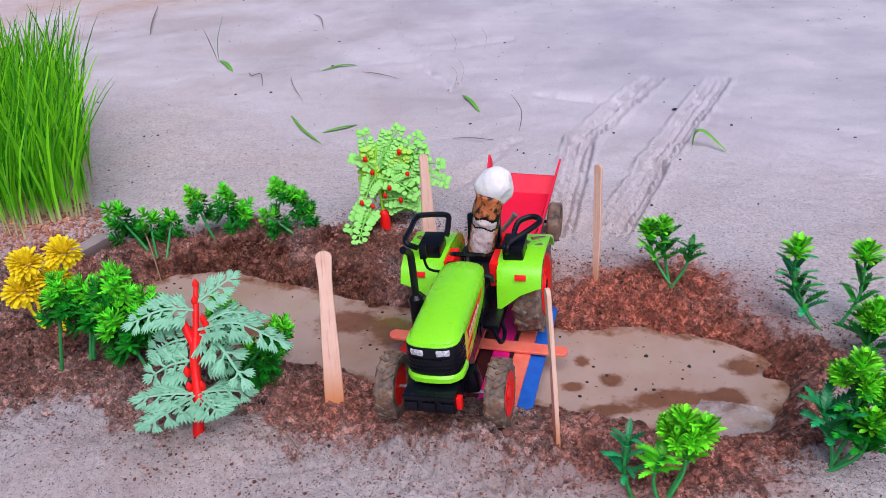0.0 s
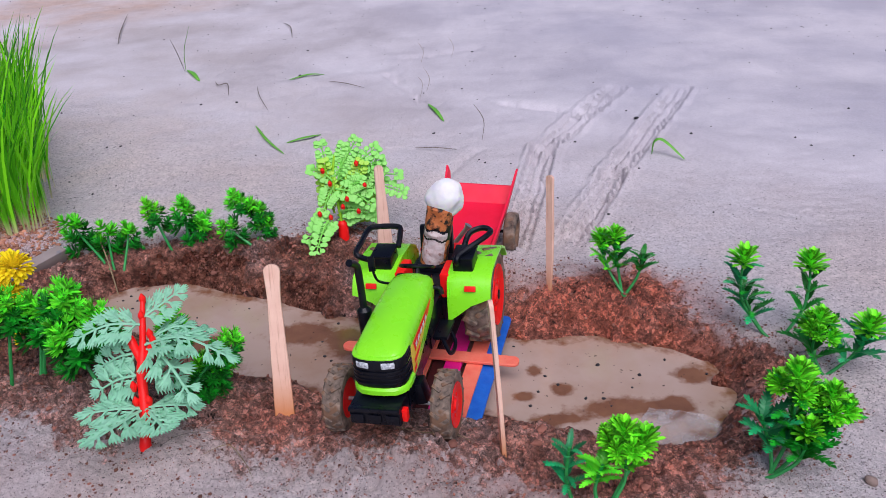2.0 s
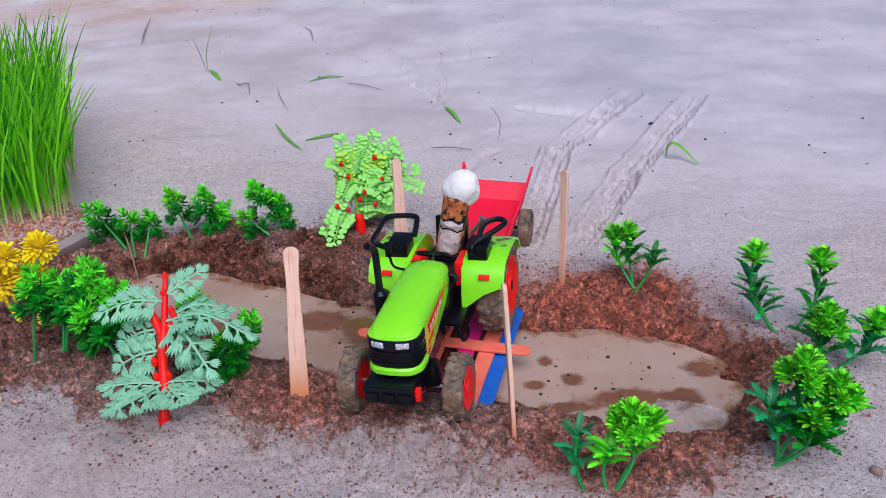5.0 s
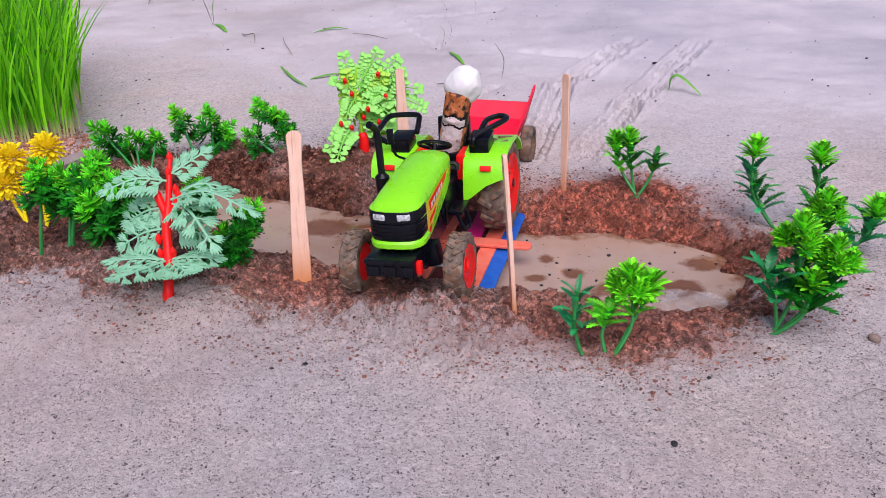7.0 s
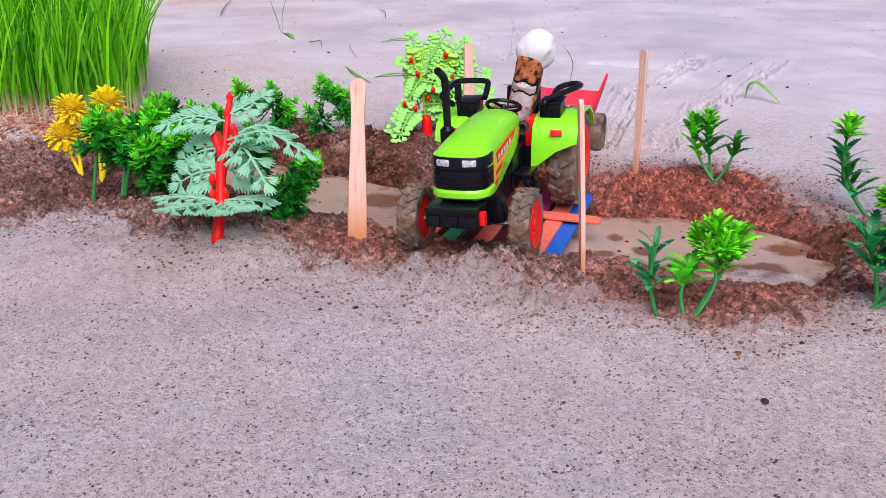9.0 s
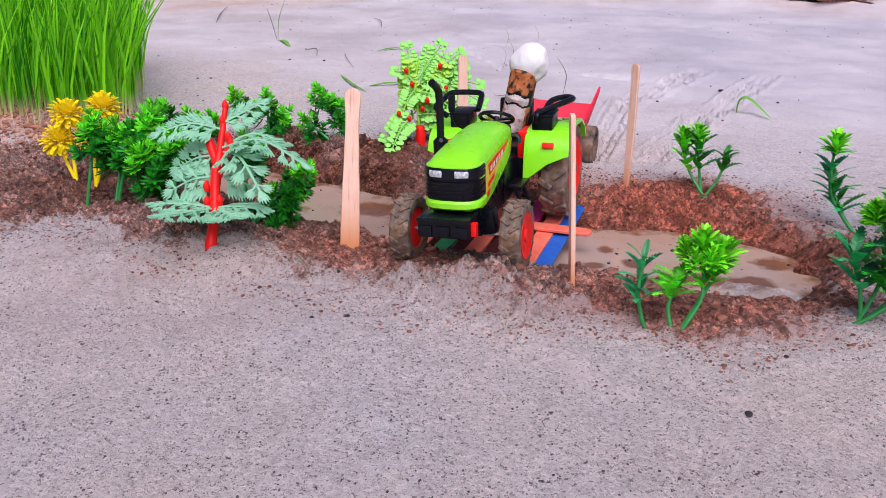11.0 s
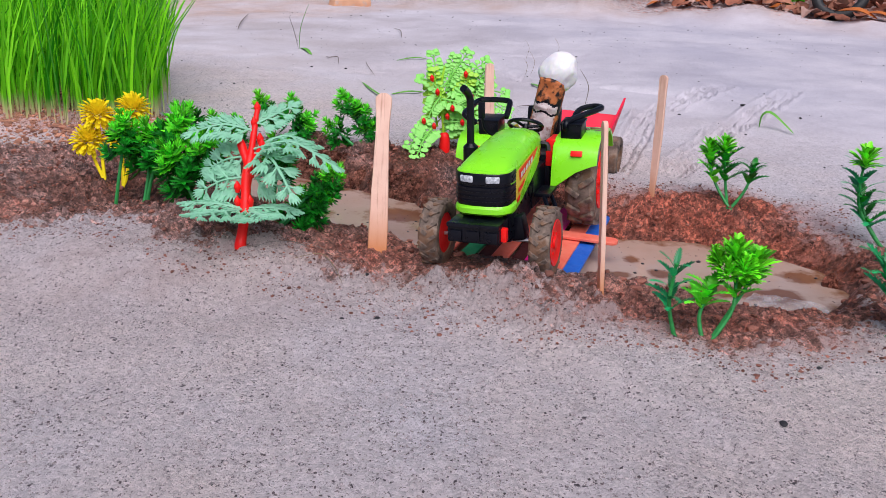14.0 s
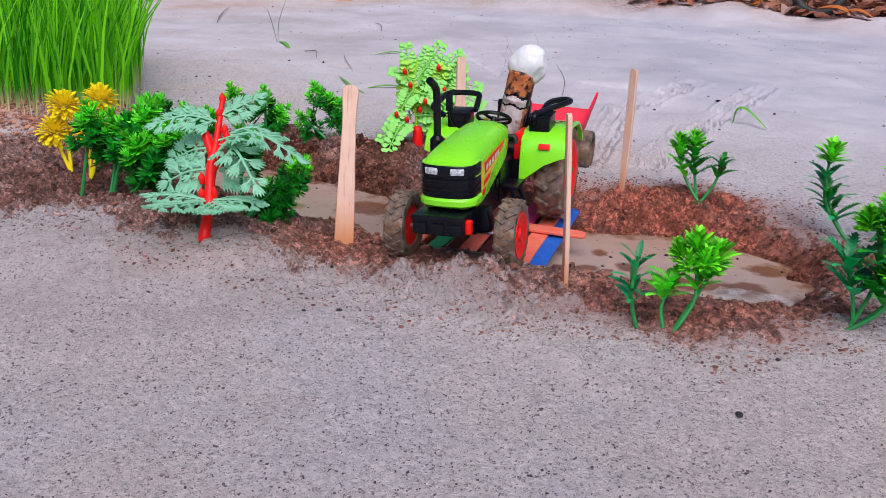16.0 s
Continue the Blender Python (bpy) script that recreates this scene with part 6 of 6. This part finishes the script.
for x, y, s in ((0.161, 0.266, 0.0017), (-0.193, 0.385, 0.002), (-0.008, 0.319, 0.0015), (0.251, 0.881, 0.0034)):
    bm = bmesh.new()
    bmesh.ops.create_icosphere(bm, subdivisions=2, radius=s)
    for v in bm.verts:
        v.co *= 1 + 0.5 * noise.noise(v.co * 300 + Vector((x * 90, y * 90, 0)))
        v.co.z *= 0.4
    ob = part("dark_chip", bm, DARK, None)
    ob.matrix_basis = pose(x, y, ground_z(x, y) + s * 0.2, 0, 0, 40)
    tagged(ob, "small dark chip lying on the sand", "chip", "dark chips")
rng = random.Random(77)
STONE = surface("brown_stone", (0.30, 0.22, 0.19), (0.22, 0.15, 0.13), 300, 0.8, 0.95, 0.6)
for x, y, s in ((0.275, 0.35, 0.0032), (0.292, 0.325, 0.0024)):
    bm = bmesh.new()
    bmesh.ops.create_icosphere(bm, subdivisions=2, radius=s)
    for v in bm.verts:
        v.co *= 1 + 0.5 * noise.noise(v.co * 220 + Vector((x * 90, y * 90, 0)))
    ob = part("pebble", bm, STONE, None)
    ob.matrix_basis = pose(x, y, ground_z(x, y) + s * 0.3)
    tagged(ob, "small rough brown pebble on the sand", "pebble", "pebbles")

# thin clear film that lines the shallow end of the pond
FILM, nt, p = nodes_of("clear_film")
nt.links.new(mix_col(nt, noise_fac(nt, 120, 4, 0.6), (0.74, 0.72, 0.74), (0.60, 0.55, 0.54)), p.inputs["Base Color"])
nt.links.new(ramp(nt, noise_fac(nt, 70, 4, 0.6, 0.40, 0.66), 0, 1, 0.05, 0.52), p.inputs["Alpha"])
p.inputs["Roughness"].default_value = 0.12
bm = bmesh.new()
rows_ = []
for i in range(19):
    row = []
    for j in range(15):
        u, v = i / 18 - 0.5, j / 14 - 0.5
        q = Vector((u * 0.050 * (1 - 0.5 * v * v), v * 0.036 * (1 - 0.6 * u * u), 0))
        q.z = 0.0016 * noise.noise(q * 130) + 0.0010 * noise.noise(q * 330) + 0.0012
        row.append(bm.verts.new(q))
    rows_.append(row)
for a, b in zip(rows_, rows_[1:]):
    for j in range(14):
        bm.faces.new((a[j], a[j + 1], b[j + 1], b[j]))
film = part("plastic_film", bm, FILM, None)
film.matrix_basis = pose(0.198, 0.404, WATER_Z + 0.0012, 0, 0, -18)
tagged(film, "scrap of thin clear plastic film in the shallow water", "plastic film")

# weathered board edging the grass bed
bm = bmesh.new()
box(bm, (0.010, 0.062, 0.012), (0, 0, 0), 0.002)
board = part("board", bm, BOARD, None)
board.matrix_basis = pose(-0.2565, 0.565, 0.006, 0, 14, -24)
tagged(board, "weathered grey board with blue paint, half buried by the grass", "board")

# ---- beyond the ridge: dry leaves, a tyre and litter ----
rng = random.Random(9)
leaf_bm = []
for k in range(5):
    bm = bmesh.new()
    L, W = 0.055, 0.026
    rows_ = []
    for i in range(7):
        t = i / 6
        w = W * math.sin(math.pi * (0.06 + 0.9 * t)) ** 0.8
        curl = 0.010 * math.sin(t * math.pi * (1 + 0.3 * k)) + 0.004 * k * t
        rows_.append([bm.verts.new((s * w, L * (t - 0.5), curl + abs(s) * 0.35 * w * (1 if k % 2 else -0.6))) for s in (-1, -0.5, 0, 0.5, 1)])
    for a, b in zip(rows_, rows_[1:]):
        for j in range(4):
            bm.faces.new((a[j], a[j + 1], b[j + 1], b[j]))
    me = bpy.data.meshes.new("dry_leaf")
    bm.to_mesh(me)
    bm.free()
    me.materials.append((ORANGE, DRYLEAF, DRYLEAF, PALELEAF, DRYLEAF)[k])
    me.shade_smooth()
    leaf_bm.append(me)
for n in range(290):
    x = rng.uniform(-0.30, 1.15)
    y = 1.94 - 0.30 * max(0, x) + abs(rng.gauss(0, 0.26)) + (0.10 if x < 0.2 else 0)
    z = ground_z(x, y)
    ob = new("dry_leaf", leaf_bm[0 if rng.random() < 0.08 else rng.choice((1, 2, 3, 3, 4))])
    sc = rng.uniform(0.4, 0.85)
    ob.matrix_basis = pose(x, y, z + 0.008, rng.uniform(-22, 22), rng.uniform(-22, 22), rng.uniform(0, 360)) @ Matrix.Diagonal((sc, sc, sc, 1))
    tagged(ob, "curled brown dry leaf on the far bank", "leaf", "fallen dry leaves")
bm = bmesh.new()
for n in range(620):
    x = rng.uniform(-0.30, 1.25)
    y = 1.97 - 0.30 * max(0, x) + abs(rng.gauss(0, 0.30)) + (0.10 if x < 0.2 else 0)
    m = pose(x, y, ground_z(x, y) + 0.012 + 0.02 * rng.random(), rng.uniform(-50, 50), rng.uniform(-50, 50), rng.uniform(0, 360))
    L, W, bend = rng.uniform(0.02, 0.045), rng.uniform(0.006, 0.016), rng.uniform(-0.01, 0.012)
    rows_ = [[bm.verts.new(m @ Vector((sd * W * math.sin(math.pi * (0.08 + 0.86 * t)), L * (t - 0.5), bend * math.sin(math.pi * t) + abs(sd) * 0.004))) for sd in (-1, 0, 1)] for t in (0, 0.25, 0.5, 0.75, 1)]
    for r1, r2 in zip(rows_, rows_[1:]):
        bm.faces.new((r1[0], r1[1], r2[1], r2[0]))
        bm.faces.new((r1[1], r1[2], r2[2], r2[1]))
LITTER = surface("leaf_litter", (0.40, 0.17, 0.10), (0.24, 0.09, 0.06), 40, 0.7, 0.9, 0.3)
island_variation(LITTER, 0.6)
tagged(part("leaf_litter", bm, LITTER, None), "crumpled brown leaf litter heaped on the far bank", "leaf litter", kind="stuff")
bm = bmesh.new()
box(bm, (0.085, 0.055, 0.05), (0, 0, 0.025), 0.010)
bmesh.ops.subdivide_edges(bm, edges=bm.edges[:], cuts=3, use_grid_fill=True)
for v in bm.verts:
    v.co += Vector((noise.noise(v.co * 55), noise.noise(v.co * 55 + Vector((7, 0, 0))), noise.noise(v.co * 55 + Vector((0, 9, 0))))) * 0.007
ob = part("clay_brick", bm, BRICK, None)
ob.matrix_basis = pose(-0.432, 1.80, ground_z(-0.432, 1.80) - 0.022, 4, 6, 24)
tagged(ob, "worn pale orange clay brick lying on the far ridge", "brick")
bm = bmesh.new()
ringt = [(0.045 * math.cos(a), 0.045 * math.sin(a), 0) for a in (2 * math.pi * k / 40 for k in range(41))]
tube(bm, ringt, 0.010, 12, False)
ob = part("old_tyre", bm, RUBBER, None)
ob.matrix_basis = pose(0.592, 1.82, ground_z(0.592, 1.82) + 0.052, 66, 0, -20)
tagged(ob, "small black rubber tyre among dry leaves", "tyre")
for x, y, mesh_, label, sc in ((0.603, 1.725, leaf_bm[0], "orange dry leaf at the edge of the sand", 1.3), (0.640, 1.715, leaf_bm[0], "orange dry leaf at the edge of the sand", 1.0)):
    ob = new("dry_leaf", mesh_)
    ob.matrix_basis = pose(x, y, ground_z(x, y) + 0.010, 8, 6, 70) @ Matrix.Diagonal((sc, sc, sc, 1))
    tagged(ob, label, "leaf", "fallen dry leaves")
green_leaf = leaf_bm[1].copy()
green_leaf.materials[0] = LEAF_B
ob = new("green_leaf", green_leaf)
ob.matrix_basis = pose(0.535, 1.93, ground_z(0.535, 1.93) + 0.016, 20, 0, 80)
tagged(ob, "fresh green leaf among the dry leaves", "leaf")
